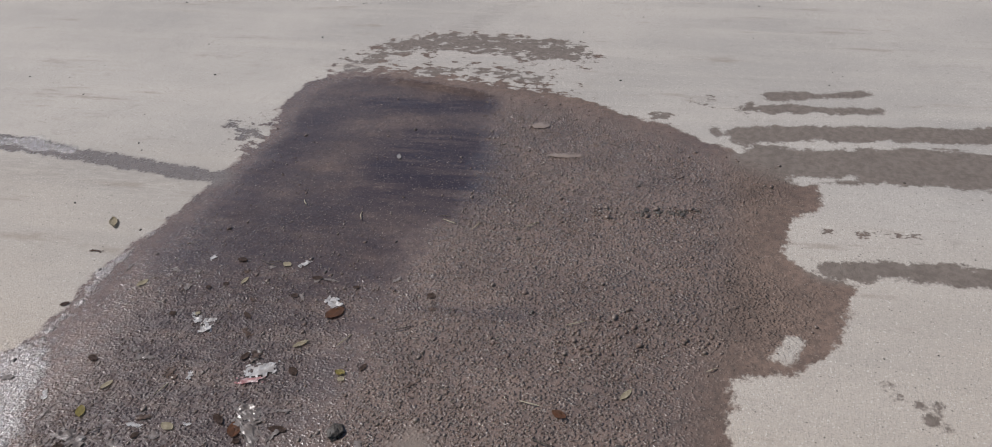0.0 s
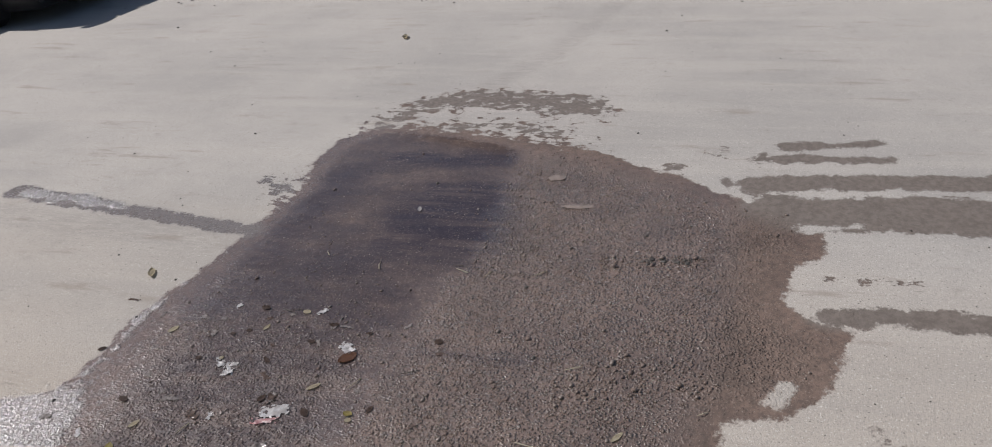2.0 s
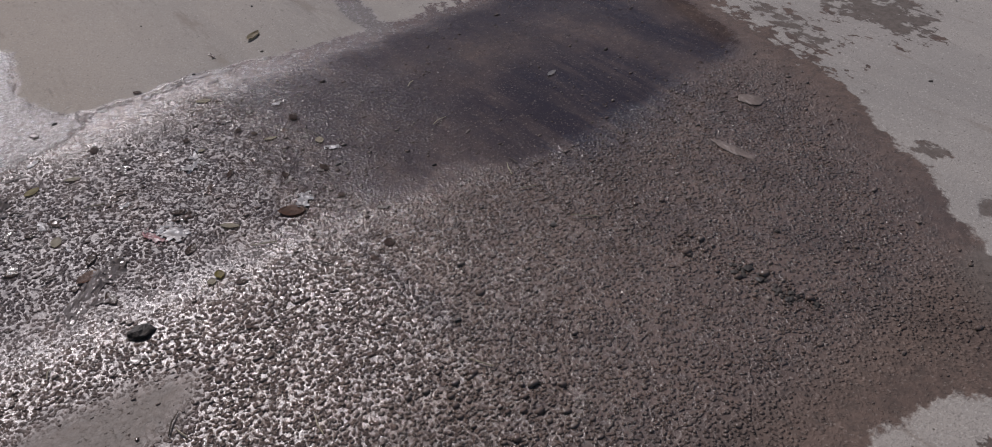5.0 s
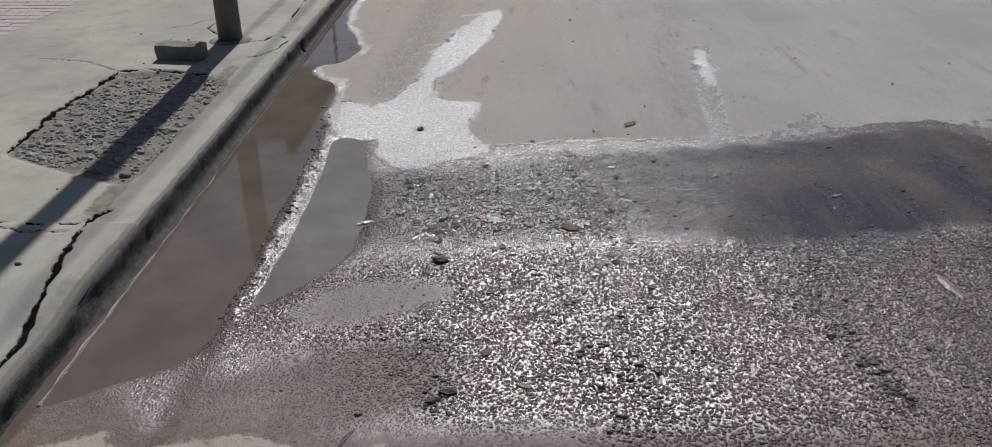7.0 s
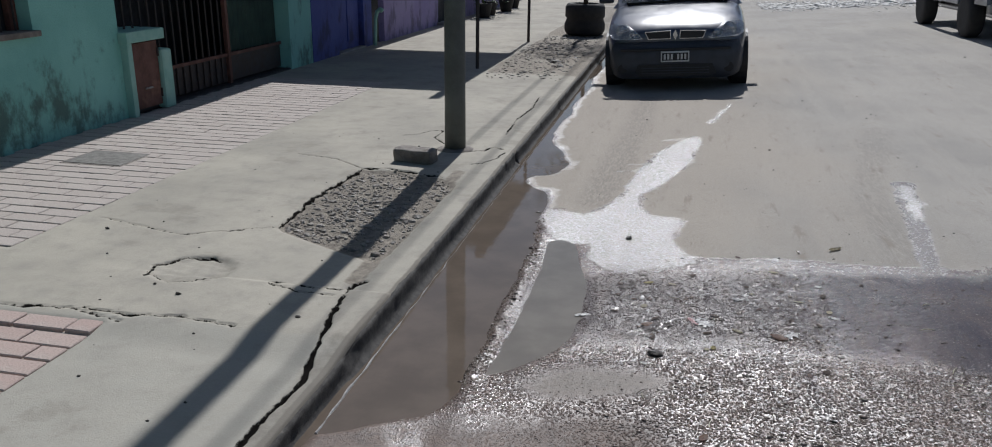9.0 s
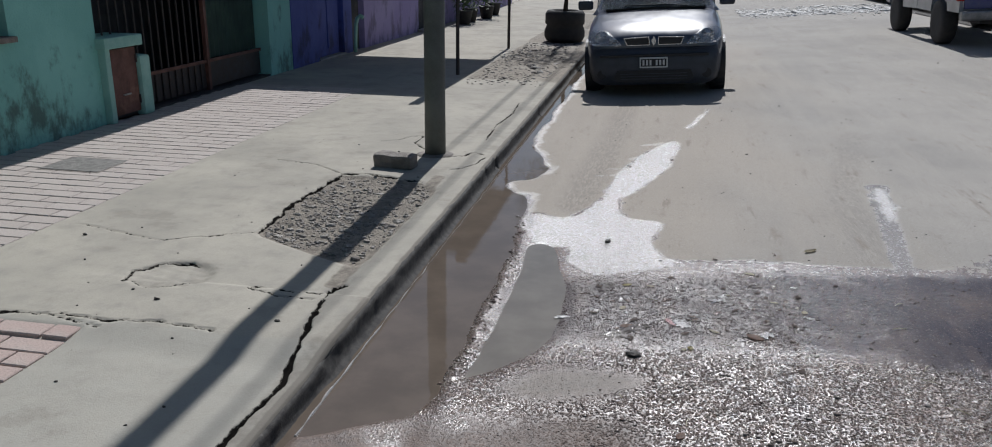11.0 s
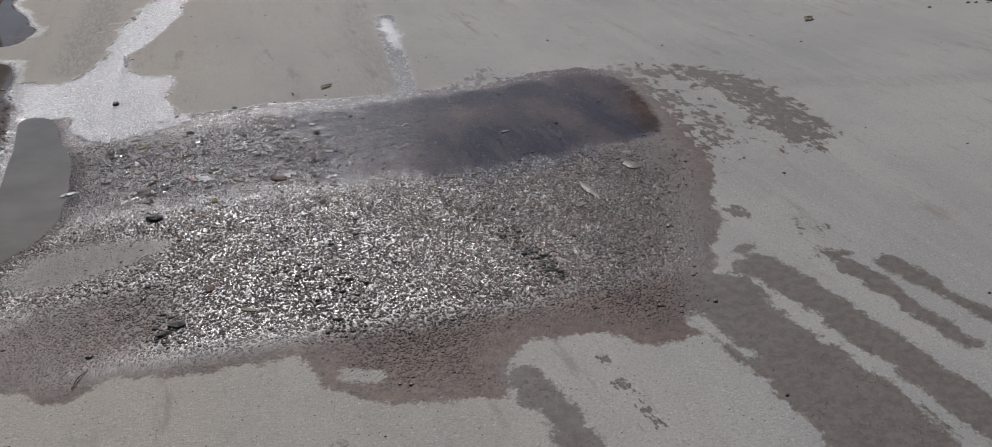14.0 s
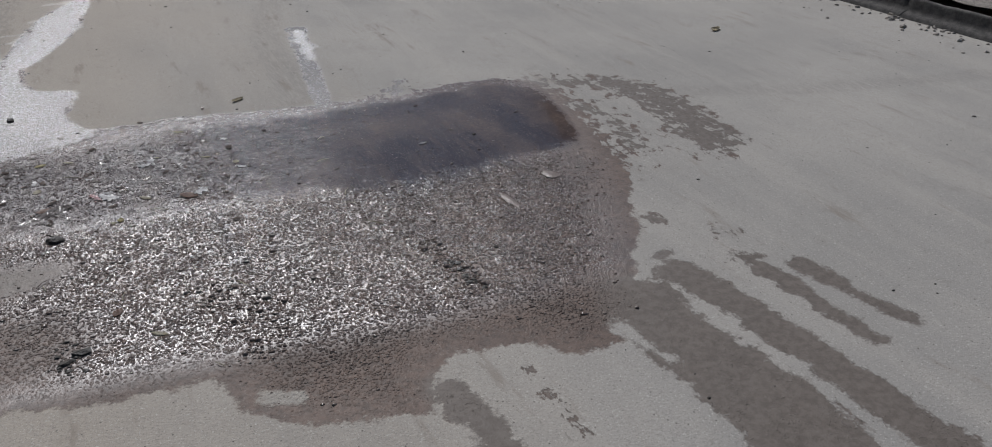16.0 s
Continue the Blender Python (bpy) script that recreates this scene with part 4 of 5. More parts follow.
wall_piece("wall", -0.3, 0.0, 4.1, 14.0, -0.1, H, M_lilac, lilac_house)
wall_piece("wall", -0.3, 0.0, 3.2, 4.1, 2.1, H, M_lilac, lilac_house)
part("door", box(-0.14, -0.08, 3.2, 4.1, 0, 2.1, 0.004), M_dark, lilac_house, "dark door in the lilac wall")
part("roof", box(-6, 0.15, 0, 14, H - 0.003, H + 0.13, 0.01), M_roofslab, lilac_house)
part("step", box(0.003, 0.3, 3.1, 4.2, -0.05, 0.05, 0.01), M_roofslab, lilac_house)

# awning over the pavement on thin posts
awning = thing("awning", (-1.38, 6.05, WALK), "flat awning over the pavement on thin black posts", "awning")
part("post", tube([(0, 0, 0), (0, 0, 2.42)], 0.024, 10), M_iron, awning)
part("post", tube([(0.06, 3.4, 0), (0.06, 3.4, 2.42)], 0.024, 10), M_iron, awning)
part("sheet_roof", box(-2.25, 0.08, 0.55, 4.05, 2.42, 2.47), M_roofslab, awning)
part("beam", box(-0.03, 0.09, 0.0, 4.05, 2.36, 2.42, 0.005), M_iron, awning)

# bent tube as a stand-in for an unidentified pale upright shape
pipe = thing("pale_bent_shape", (WALL + 0.09, 8.15, WALK), "pale bent upright shape standing by the doorway", "pipe")
part("pipe", tube([(0, 0, 0), (0, 0.02, 0.2), (0.01, 0.03, 0.42), (0.03, 0.05, 0.52), (0.08, 0.06, 0.56), (0.12, 0.06, 0.53)], [0.03, 0.028, 0.028, 0.032, 0.036, 0.036], 10), M_greenlight, pipe, smooth=True)

# ------------------------------------------------------------------ pole, block
pole = thing("utility_pole", (-0.478, 1.58, WALK - 0.03), "grey-green painted round steel utility pole", "pole")
part("shaft", lathe([(0.082, 0), (0.080, 0.5), (0.078, 2.5), (0.066, 2.53), (0.066, 6.5), (0.05, 6.52), (0.05, 8.0)], 28), M_pole, pole, smooth=True)
part("collar", lathe([(0.16, 0), (0.15, 0.03), (0.11, 0.042), (0.081, 0.045)], 24), M_block, pole, "rough cement collar", smooth=True)
part("cap", lathe([(0.052, 8.0), (0.052, 8.03), (0.01, 8.05)], 16), M_iron, pole)

def cable(where, length, sag, label):
    ob = mesh_object("overhead_cable", tube([(0, length * i / 14, -4 * sag * (i / 14) * (1 - i / 14)) for i in range(15)], 0.013, 6), M_iron)
    ob.location = where
    return tagged(ob, label, "cable", "cables on the pole")


part("crossarm", box(-0.2, 0.2, -0.04, 0.04, 7.3, 7.38, 0.005), M_iron, pole)
for dx in (-0.13, 0.13):
    cable((-0.478 + dx, 1.58, WALK + 7.365), 30, 0.3, "black overhead cable on the utility pole")

blk = thing("concrete_block", (-0.655, 1.12, WALK), "weathered concrete block lying by the pole", "block", turn=-8)
bb = box(-0.15, 0.15, -0.07, 0.07, 0.0, 0.10, 0.014)
bmesh.ops.subdivide_edges(bb, edges=bb.edges, cuts=3, use_grid_fill=True)
part("block", rough_up(bb, 0.009, 14), M_block, blk)


# ------------------------------------------------------------------ vehicles
def wheel(parent, x, y, r, wide, rim):
    side = 1 if x > 0 else -1
    prof = [(r * 0.62, -wide / 2), (r * 0.9, -wide / 2), (r * 0.985, -wide / 2 + 0.025), (r, -wide / 4), (r, wide / 4), (r * 0.985, wide / 2 - 0.025), (r * 0.9, wide / 2), (r * 0.62, wide / 2)]
    w = part("wheel", lathe([(r * 0.62, -wide / 2.4), (r * 0.62, wide / 2.4)], 28, "x"), M_black, parent)
    w.location = (x, y, r)
    part("tyre", lathe(prof, 32, "x"), M_rubber, w, smooth=True)
    hub = lathe([(r * 0.62, wide * 0.40 * side), (r * 0.55, wide * 0.42 * side), (r * 0.5, wide * 0.3 * side), (r * 0.2, wide * 0.34 * side), (r * 0.12, wide * 0.42 * side), (0.002, wide * 0.43 * side)], 28, "x")
    part("rim", hub, rim, w, smooth=True)
    for i in range(6):
        a = i * math.pi / 3
        s = box(-0.012, 0.012, -0.03, 0.03, r * 0.15, r * 0.58, 0.004)
        bmesh.ops.rotate(s, cent=(0, 0, 0), matrix=Matrix.Rotation(a, 3, "X"), verts=s.verts)
        bmesh.ops.translate(s, vec=(wide * 0.38 * side, 0, 0), verts=s.verts)
        part("spoke", s, rim, w)


def smooth_mod(ob, level=2):
    m = ob.modifiers.new("round", "SUBSURF")
    m.levels = m.render_levels = level
    return ob


def saloon(where, label, paint, bumper, lean, turn=0.0):
    """A small saloon that faces -y; its nose is at y = 0."""
    car = thing("car", where, label, "car", turn=turn, lean=lean)
    st = [(0.05, 0.60, 0.36, 0.66), (0.10, 0.70, 0.34, 0.70), (0.22, 0.775, 0.33, 0.765), (0.45, 0.81, 0.33, 0.83), (0.75, 0.82, 0.33, 0.885), (1.10, 0.825, 0.33, 0.945),
          (1.6, 0.825, 0.3, 0.96), (2.5, 0.825, 0.3, 0.97), (3.3, 0.81, 0.3, 0.98), (3.8, 0.76, 0.34, 0.98), (4.05, 0.68, 0.4, 0.9)]
    rows = []
    for yy, hw, z0, zt in st:
        half = [(0.0, z0), (hw * 0.9, z0), (hw * 0.985, z0 + 0.08), (hw, (z0 + zt) / 2), (hw * 0.975, zt - 0.10), (hw * 0.88, zt - 0.015), (hw * 0.5, zt + 0.012), (0, zt + 0.02)]
        row = [(x, yy, z) for x, z in half] + [(-x, yy, z) for x, z in half[-2:0:-1]]
        rows.append(row)
    bm = loft(rows, close=True)
    bm.faces.new([v for v in bm.verts if abs(v.co.y - 0.05) < 1e-6])
    bm.faces.new([v for v in bm.verts if abs(v.co.y - 4.05) < 1e-6])
    bmesh.ops.recalc_face_normals(bm, faces=bm.faces)
    smooth_mod(part("body", bm, paint, car, smooth=True))
    # cabin
    cab = []
    for yy, hw, z in ((1.12, 0.73, 0.93), (1.45, 0.69, 1.16), (1.85, 0.63, 1.385), (2.4, 0.62, 1.42), (3.0, 0.61, 1.39), (3.5, 0.66, 1.1), (3.7, 0.68, 0.95)):
        cab.append([(-hw - 0.09, yy, 0.9), (-hw, yy, z - 0.05), (-hw * 0.86, yy, z), (0, yy, z + 0.02), (hw * 0.86, yy, z), (hw, yy, z - 0.05), (hw + 0.09, yy, 0.9)])
    smooth_mod(part("roof", loft(cab), paint, car, smooth=True), 1)
    ws = loft([[(-0.68, 1.08, 0.945), (-0.35, 1.02, 0.955), (0, 1.0, 0.96), (0.35, 1.02, 0.955), (0.68, 1.08, 0.945)], [(-0.60, 1.80, 1.36), (-0.3, 1.76, 1.385), (0, 1.75, 1.39), (0.3, 1.76, 1.385), (0.60, 1.80, 1.36)]])
    bmesh.ops.solidify(ws, geom=ws.faces[:], thickness=0.008)
    bmesh.ops.translate(ws, vec=(0, -0.03, 0.015), verts=ws.verts)
    part("windscreen", ws, M_glass, car, smooth=True)
    part("dashboard", box(-0.62, 0.62, 1.08, 1.5, 0.93, 0.985, 0.02), M_black, car)
    for s in (-1, 1):
        part("wiper", tube([(s * 0.1 + 0.3, 0.985, 0.975), (s * 0.1 + 0.02, 0.985, 1.0), (s * 0.1 - 0.28, 1.03, 1.0)], 0.009, 6), M_black, car)
        sw = prism([(1.3, 0.96), (1.75, 1.30), (3.0, 1.33), (3.45, 1.0)], (s * 0.735, s * 0.745), "yz")
        part("side_window", sw, M_glass, car)
        mir = part("mirror", rough_up(box(s * 0.80, s * 0.99, 1.28, 1.40, 0.95, 1.07, 0.03), 0.004, 9), bumper, car, "black door mirror", smooth=True)
        part("mirror_glass", box(s * 0.82, s * 0.97, 1.402, 1.408, 0.965, 1.055), M_chrome, mir)
    # bumper
    bp = []
    for z, o, hw in ((0.14, 0.06, 0.70), (0.17, 0.015, 0.77), (0.28, -0.015, 0.80), (0.42, -0.02, 0.81), (0.50, -0.005, 0.81), (0.565, 0.03, 0.80), (0.575, 0.10, 0.79)):
        row = []
        for k in range(-10, 11):
            u = k / 10
            x = hw * math.copysign(1 - (1 - abs(u)) ** 1.25, u)
            row.append((x, o + 0.10 * abs(u) ** 3 + (0.42 * max(0, abs(u) - 0.8) / 0.2), z))
        bp.append(row)
    bmp = loft(bp)
    bmesh.ops.recalc_face_normals(bmp, faces=bmp.faces)
    bobj = part("bumper", bmp, bumper, car, smooth=True)
    part("air_intake", prism([(-0.46, 0.22), (-0.42, 0.315), (0.42, 0.315), (0.46, 0.22), (0.40, 0.185), (-0.40, 0.185)], (-0.028, 0.06)), M_black, bobj, "black lower air intake")
    for i in range(3):
        part("slat", box(-0.38, 0.38, -0.034, -0.022, 0.212 + i * 0.03, 0.22 + i * 0.03, 0.002), bumper, bobj)
    part("moulding", box(-0.62, 0.62, -0.030, 0.0, 0.47, 0.50, 0.008), M_black, bobj)
    for s in (-1, 1):
        part("fog_recess", lathe([(0.055, -0.005), (0.05, 0.05)], 16, "x"), M_black, bobj).matrix_basis = pose(s * 0.60, 0.02, 0.27, 0, 0, 90)
        # headlight
        lamp = prism([(s * 0.36, 0.60), (s * 0.70, 0.605), (s * 0.765, 0.66), (s * 0.755, 0.755), (s * 0.70, 0.785), (s * 0.55, 0.765), (s * 0.42, 0.665)], (0.0, 0.06))
        for v in lamp.verts:
            v.co.y += -0.045 + 0.40 * max(0, abs(v.co.x) - 0.36) ** 1.6 + (v.co.z - 0.6) * 0.55
        bmesh.ops.bevel(lamp, geom=lamp.edges[:], offset=0.01, segments=2, affect="EDGES")
        lobj = part("headlight", lamp, M_lens, car, "clear headlight lens", smooth=False)
        part("reflector", lathe([(0.075, -0.02), (0.06, 0.02), (0.02, 0.045)], 20, "x"), M_chrome, lobj, smooth=True).matrix_basis = pose(s * 0.60, 0.125, 0.69, 0, 0, 90)
        part("reflector", lathe([(0.05, -0.02), (0.04, 0.02), (0.015, 0.035)], 20, "x"), M_chrome, lobj, smooth=True).matrix_basis = pose(s * 0.47, 0.065, 0.65, 0, 0, 90)
        # grille halves with a bright rim
        g = [(s * 0.055, 0.605), (s * 0.30, 0.605), (s * 0.335, 0.675), (s * 0.06, 0.685)]
        rim = prism([(x + s * (0.008 if i in (1, 2) else -0.008), z + (0.008 if i > 1 else -0.008)) for i, (x, z) in enumerate(g)], (0.022, 0.06))
        ro = part("grille", rim, M_chrome, car, "black grille opening with a bright rim")
        part("opening", prism(g, (0.016, 0.05)), M_black, ro)
        wheel(car, s * 0.71, 0.68, 0.285, 0.175, M_rim)
        wheel(car, s * 0.71, 3.15, 0.285, 0.175, M_rim)
        part("wheel_arch", lathe([(0.335, -0.09), (0.335, 0.09)], 28, "x"), M_black, car).matrix_basis = pose(s * 0.742, 0.68, 0.30)
        part("wheel_arch", lathe([(0.335, -0.09), (0.335, 0.09)], 28, "x"), M_black, car).matrix_basis = pose(s * 0.742, 3.15, 0.30)
    badge = prism([(0, 0.588), (0.028, 0.645), (0, 0.702), (-0.028, 0.645)], (0.004, 0.05))
    part("badge", badge, M_chrome, car, "plain bright diamond badge")
    pl = part("number_plate", box(-0.16, 0.16, -0.05, -0.02, 0.345, 0.465, 0.004), M_plate, car, "white number plate with black field and bars")
    part("field", box(-0.145, 0.145, -0.054, -0.05, 0.362, 0.448), M_black, pl)
    for i in range(6):
        x = -0.115 + i * 0.04 + (0.03 if i > 2 else 0)
        part("bar", box(x - 0.011, x + 0.011, -0.058, -0.054, 0.375, 0.435), M_plate, pl)
    part("underbody", box(-0.7, 0.7, 0.15, 3.9, 0.2, 0.36), M_black, car)
    return car


LEAN = -3.75
saloon((1.16, 5.32, road_z(1.16)), "dark slate-blue saloon parked at the kerb", M_carpaint, M_carplastic, LEAN)
saloon((6.55, 3.95, road_z(6.55) - 0.01), "light grey saloon parked across the road", M_silver, M_black, LEAN)


def pickup(where, label, lean):
    """A pickup seen from behind; its tail is at y = 0 and it faces +y."""
    p = thing("pickup_truck", where, label, "pickup truck", lean=lean)
    for s in (-1, 1):
        side = prism([(0.0, 0.55), (0.55, 0.55), (0.62, 0.85), (0.85, 0.97), (1.1, 0.97), (1.33, 0.85), (1.4, 0.5), (2.2, 0.5), (2.2, 1.12), (0.0, 1.12)], (s * 0.80, s * 0.745), "yz")
        part("bed_side", side, M_pickgrey, p)
        part("tail_light", box(s * 0.795 - 0.05, s * 0.795 + 0.05, -0.03, 0.05, 0.72, 1.02, 0.01), M_red, p, "red tail light")
        cabside = prism([(2.22, 0.5), (3.1, 0.48), (3.2, 0.85), (3.45, 0.98), (3.75, 0.98), (4.0, 0.85), (4.1, 0.5), (4.55, 0.55), (4.55, 0.9), (3.7, 1.05), (3.1, 1.65), (2.3, 1.68)], (s * 0.80, s * 0.70), "yz")
        part("cab_side", cabside, M_pickgrey, p)
        part("door_handle", box(s * 0.80 - 0.015, s * 0.80 + 0.015, 2.4, 2.52, 0.95, 0.98, 0.004), M_black, p)
        wheel(p, s * 0.70, 0.98, 0.36, 0.23, M_rim)
        wheel(p, s * 0.70, 3.6, 0.36, 0.23, M_rim)
    part("bed_floor", box(-0.745, 0.745, 0.02, 2.2, 0.58, 0.64), M_pickgrey, p)
    part("tailgate", box(-0.73, 0.73, -0.01, 0.05, 0.60, 1.12, 0.012), M_pickblue, p, "blue tailgate")
    part("rear_bumper", box(-0.80, 0.80, -0.16, 0.0, 0.44, 0.58, 0.03), M_rim, p, "dull chromed rear bumper")
    part("cab_back", box(-0.70, 0.70, 2.22, 2.28, 0.5, 1.66, 0.02), M_pickgrey, p)
    part("rear_window", box(-0.55, 0.55, 2.205, 2.217, 1.18, 1.55, 0.005), M_glass, p)
    part("cab_roof", box(-0.72, 0.72, 2.22, 3.15, 1.64, 1.70, 0.03), M_pickgrey, p)
    part("hood", box(-0.70, 0.70, 3.7, 4.55, 0.9, 1.0, 0.04), M_pickgrey, p)
    part("chassis", box(-0.5, 0.5, 0.0, 4.4, 0.38, 0.55), M_black, p)
    return p


pickup((6.36, 9.25, road_z(6.36) - 0.01), "grey pickup truck with a blue tailgate parked across the road", LEAN)

# ------------------------------------------------------------------ planter and far plants
planter = thing("tyre_planter", (-0.55, 10.95, WALK), "old black tyre used as a planter on the pavement", "planter")
part("tyre", lathe([(0.26, 0), (0.33, 0.02), (0.37, 0.1), (0.37, 0.2), (0.33, 0.3), (0.36, 0.33), (0.36, 0.5), (0.32, 0.56), (0.24, 0.56), (0.26, 0.5)], 32), M_rubber, planter, smooth=True)
part("soil", lathe([(0.26, 0.4), (0.25, 0.5), (0.1, 0.52), (0.002, 0.52)], 20), M_verge, planter)


def leafy(bm, centre, spread, count, size, rng):
    for _ in range(count):
        d = Vector((rng.gauss(0, 1), rng.gauss(0, 1), rng.gauss(0, 0.7)))
        p = Vector(centre) + Vector((d.x * spread, d.y * spread, d.z * spread))
        q = Euler((rng.uniform(-1, 1), rng.uniform(-1, 1), rng.uniform(0, 6.3)))
        s = size * rng.uniform(0.6, 1.3)
        vs = [bm.verts.new(p + q.to_matrix() @ Vector(c)) for c in ((-s, 0, 0), (0, -s * 0.32, s * 0.12), (s, 0, 0), (0, s * 0.32, s * 0.12))]
        bm.faces.new(vs)


rng = random.Random(5)
tree = thing("tree", (-0.55, 10.95, WALK + 0.5), "small dark street tree growing out of a tyre", "tree")
part("trunk", tube([(0, 0, 0), (0.02, 0.02, 0.5), (-0.03, 0.05, 1.1), (0.02, 0.1, 1.7), (0.0, 0.1, 2.3)], [0.05, 0.045, 0.04, 0.035, 0.02], 10), M_bark, tree, smooth=True)
crown = bmesh.new()
limbs = bmesh.new()
for i in range(9):
    a, h = i * 2.4, 1.2 + 0.12 * i
    tip = Vector((math.cos(a) * 0.55, 0.1 + math.sin(a) * 0.55, h + 0.55))
    tube([(0, 0.08, h), tuple((Vector((0, 0.08, h)) + tip) / 2 + Vector((0, 0, 0.08))), tuple(tip)], [0.018, 0.012, 0.006], 6, limbs)
    leafy(crown, tip, 0.22, 130, 0.06, rng)
part("limb", limbs, M_bark, tree)
part("crown", crown, M_leaf, tree)


def pot_plant(where, size, label):
    e = thing("pot_plant", where, label, "plant", "pots along the far house front")
    part("pot", lathe([(0.13, 0), (0.19, 0.28), (0.2, 0.3), (0.17, 0.3), (0.16, 0.26)], 20), M_rubber, e, smooth=True)
    b = bmesh.new()
    leafy(b, (0, 0, 0.3 + size * 0.5), size * 0.35, 220, 0.07, rng)
    part("foliage", b, M_leaf, e)


for i, (x, yy, s) in enumerate(((-3.2, 14.2, 0.5), (-3.25, 15.0, 0.7), (-3.1, 16.2, 0.55), (-3.2, 17.6, 0.8))):
    pot_plant((x, yy, WALK), s, "leafy green plant in a dark pot by the house front")

# ------------------------------------------------------------------ loose things on the road
def crumb(bm, p, s, rng, flat=0.7):
    """A rough clod of about 20 faces."""
    v = bmesh.ops.create_icosphere(bm, subdivisions=1, radius=1)["verts"]
    e = Euler((rng.uniform(0, 6), rng.uniform(0, 6), rng.uniform(0, 6))).to_matrix()
    for w in v:
        q = e @ (w.co * rng.uniform(0.7, 1.25))
        w.co = Vector((q.x * s * 1.2, q.y * s, q.z * s * flat)) + Vector(p)


def scatter(name, count, where, size, material, label, category, height, seed, flat=0.7):
    """Many loose crumbs as one mesh; where gives a place or None."""
    rng = random.Random(seed)
    ico = bmesh.new()
    bmesh.ops.create_icosphere(ico, subdivisions=1, radius=1)
    base = np.array([v.co[:] for v in ico.verts])
    faces = np.array([[v.index for v in f.verts] for f in ico.faces])
    ico.free()
    V, F = [], []
    made = 0
    while made < count:
        p = where(rng)
        if p is None:
            continue
        s = size * rng.lognormvariate(0, 0.45)
        m = np.array(Euler((rng.uniform(0, 6), rng.uniform(0, 6), rng.uniform(0, 6))).to_matrix())
        jig = np.array([rng.uniform(0.65, 1.3) for _ in base])[:, None]
        q = (base * jig) @ m.T * (s * rng.uniform(0.9, 1.6), s, s * flat)
        V.append(q + (p[0], p[1], height(p[0], p[1]) + s * flat * 0.25))
        F.append(faces + made * len(base))
        made += 1
    V, F = np.concatenate(V), np.concatenate(F)
    me = bpy.data.meshes.new(name)
    me.from_pydata(V.tolist(), [], F.tolist())
    me.polygons.foreach_set("use_smooth", [category == "mud"] * len(me.polygons))
    me.materials.append(material)
    return tagged(new(name, me), label, category, kind="stuff")


def one(f, x, y):
    return float(f(np.array([[float(x)]]), np.array([[float(y)]]))[0, 0])


def field_pick(xs, ys, field, f0):
    """Random places, kept by the strength of a field; the field is sampled once on a grid."""
    gx, gy = np.linspace(*xs, 160), np.linspace(*ys, 160)
    grid = field(*np.meshgrid(gx, gy))

    def pick(rng):
        a, b = rng.random(), rng.random()
        g = grid[int(b * 159), int(a * 159)]
        if rng.random() < g * f0:
            return xs[0] + a * (xs[1] - xs[0]), ys[0] + b * (ys[1] - ys[0])
        return None

    return pick


def height_of(f, xs, ys, n=500):
    gx, gy = np.linspace(*xs, n), np.linspace(*ys, n)
    grid = f(*np.meshgrid(gx, gy))
    return lambda x, y: float(grid[min(n - 1, max(0, round((y - ys[0]) / (ys[1] - ys[0]) * (n - 1)))), min(n - 1, max(0, round((x - xs[0]) / (xs[1] - xs[0]) * (n - 1))))])


def mud_crumb_material():
    k = Mat("wet_mud_crumbs", MUD_A, 0.3)
    k.set("Base Color", k.mix(k.island(), MUD_B, (0.15, 0.12, 0.098)))
    k.set("Roughness", k.ramp(k.island(), 0, 1, 0.12, 0.38))
    k.bump(k.noise(300, 3), 0.0006)
    return k.m


def litter_material(name, a, b, rough=0.5):
    k = Mat(name, a, rough)
    k.set("Base Color", k.mix(k.ramp(k.noise(40, 5, 0.65), 0.35, 0.65), a, b))
    k.bump(k.noise(80, 4), 0.002)
    thin, both = k.t.nodes.new("ShaderNodeBsdfTranslucent"), k.t.nodes.new("ShaderNodeMixShader")
    thin.inputs["Color"].default_value = (*a, 1)
    both.inputs[0].default_value = 0.4
    k.t.links.new(k.b.outputs[0], both.inputs[1])
    k.t.links.new(thin.outputs[0], both.inputs[2])
    k.t.links.new(both.outputs[0], k.t.nodes["Material Output"].inputs["Surface"])
    return k.m


M_crumb = mud_crumb_material()
M_darkbit = worn("dark_debris", (0.03, 0.026, 0.022), (0.06, 0.05, 0.04), 30, (0.5, 0.8), fine=200)
M_foil = litter_material("soaked_white_wrapper", (0.62, 0.61, 0.6), (0.4, 0.37, 0.35), 0.3)
M_pinkfoil = litter_material("pink_wrapper", (0.5, 0.22, 0.22), (0.6, 0.5, 0.48), 0.3)
M_yellow = litter_material("yellow_leaf", (0.42, 0.36, 0.12), (0.28, 0.23, 0.09))
M_orange = litter_material("orange_leaf", (0.24, 0.115, 0.06), (0.15, 0.085, 0.055))
M_brownleaf = litter_material("soaked_brown_leaf", (0.16, 0.11, 0.085), (0.09, 0.065, 0.05), 0.2)
M_clear = litter_material("clear_torn_plastic", (0.30, 0.27, 0.25), (0.2, 0.17, 0.15), 0.14)
M_pale = litter_material("pale_dry_leaf", (0.55, 0.5, 0.38), (0.4, 0.35, 0.24))
M_stone = worn("flat_grey_stone", (0.23, 0.185, 0.155), (0.14, 0.11, 0.09), 25, (0.25, 0.5), fine=160)
RZ = height_of(road_height, (-0.1, 4.6), (-4.4, 3.2), 700)
rz = lambda x, y: RZ(x, y) if -4.4 < y < 3.2 and x < 4.6 else road_z(x)

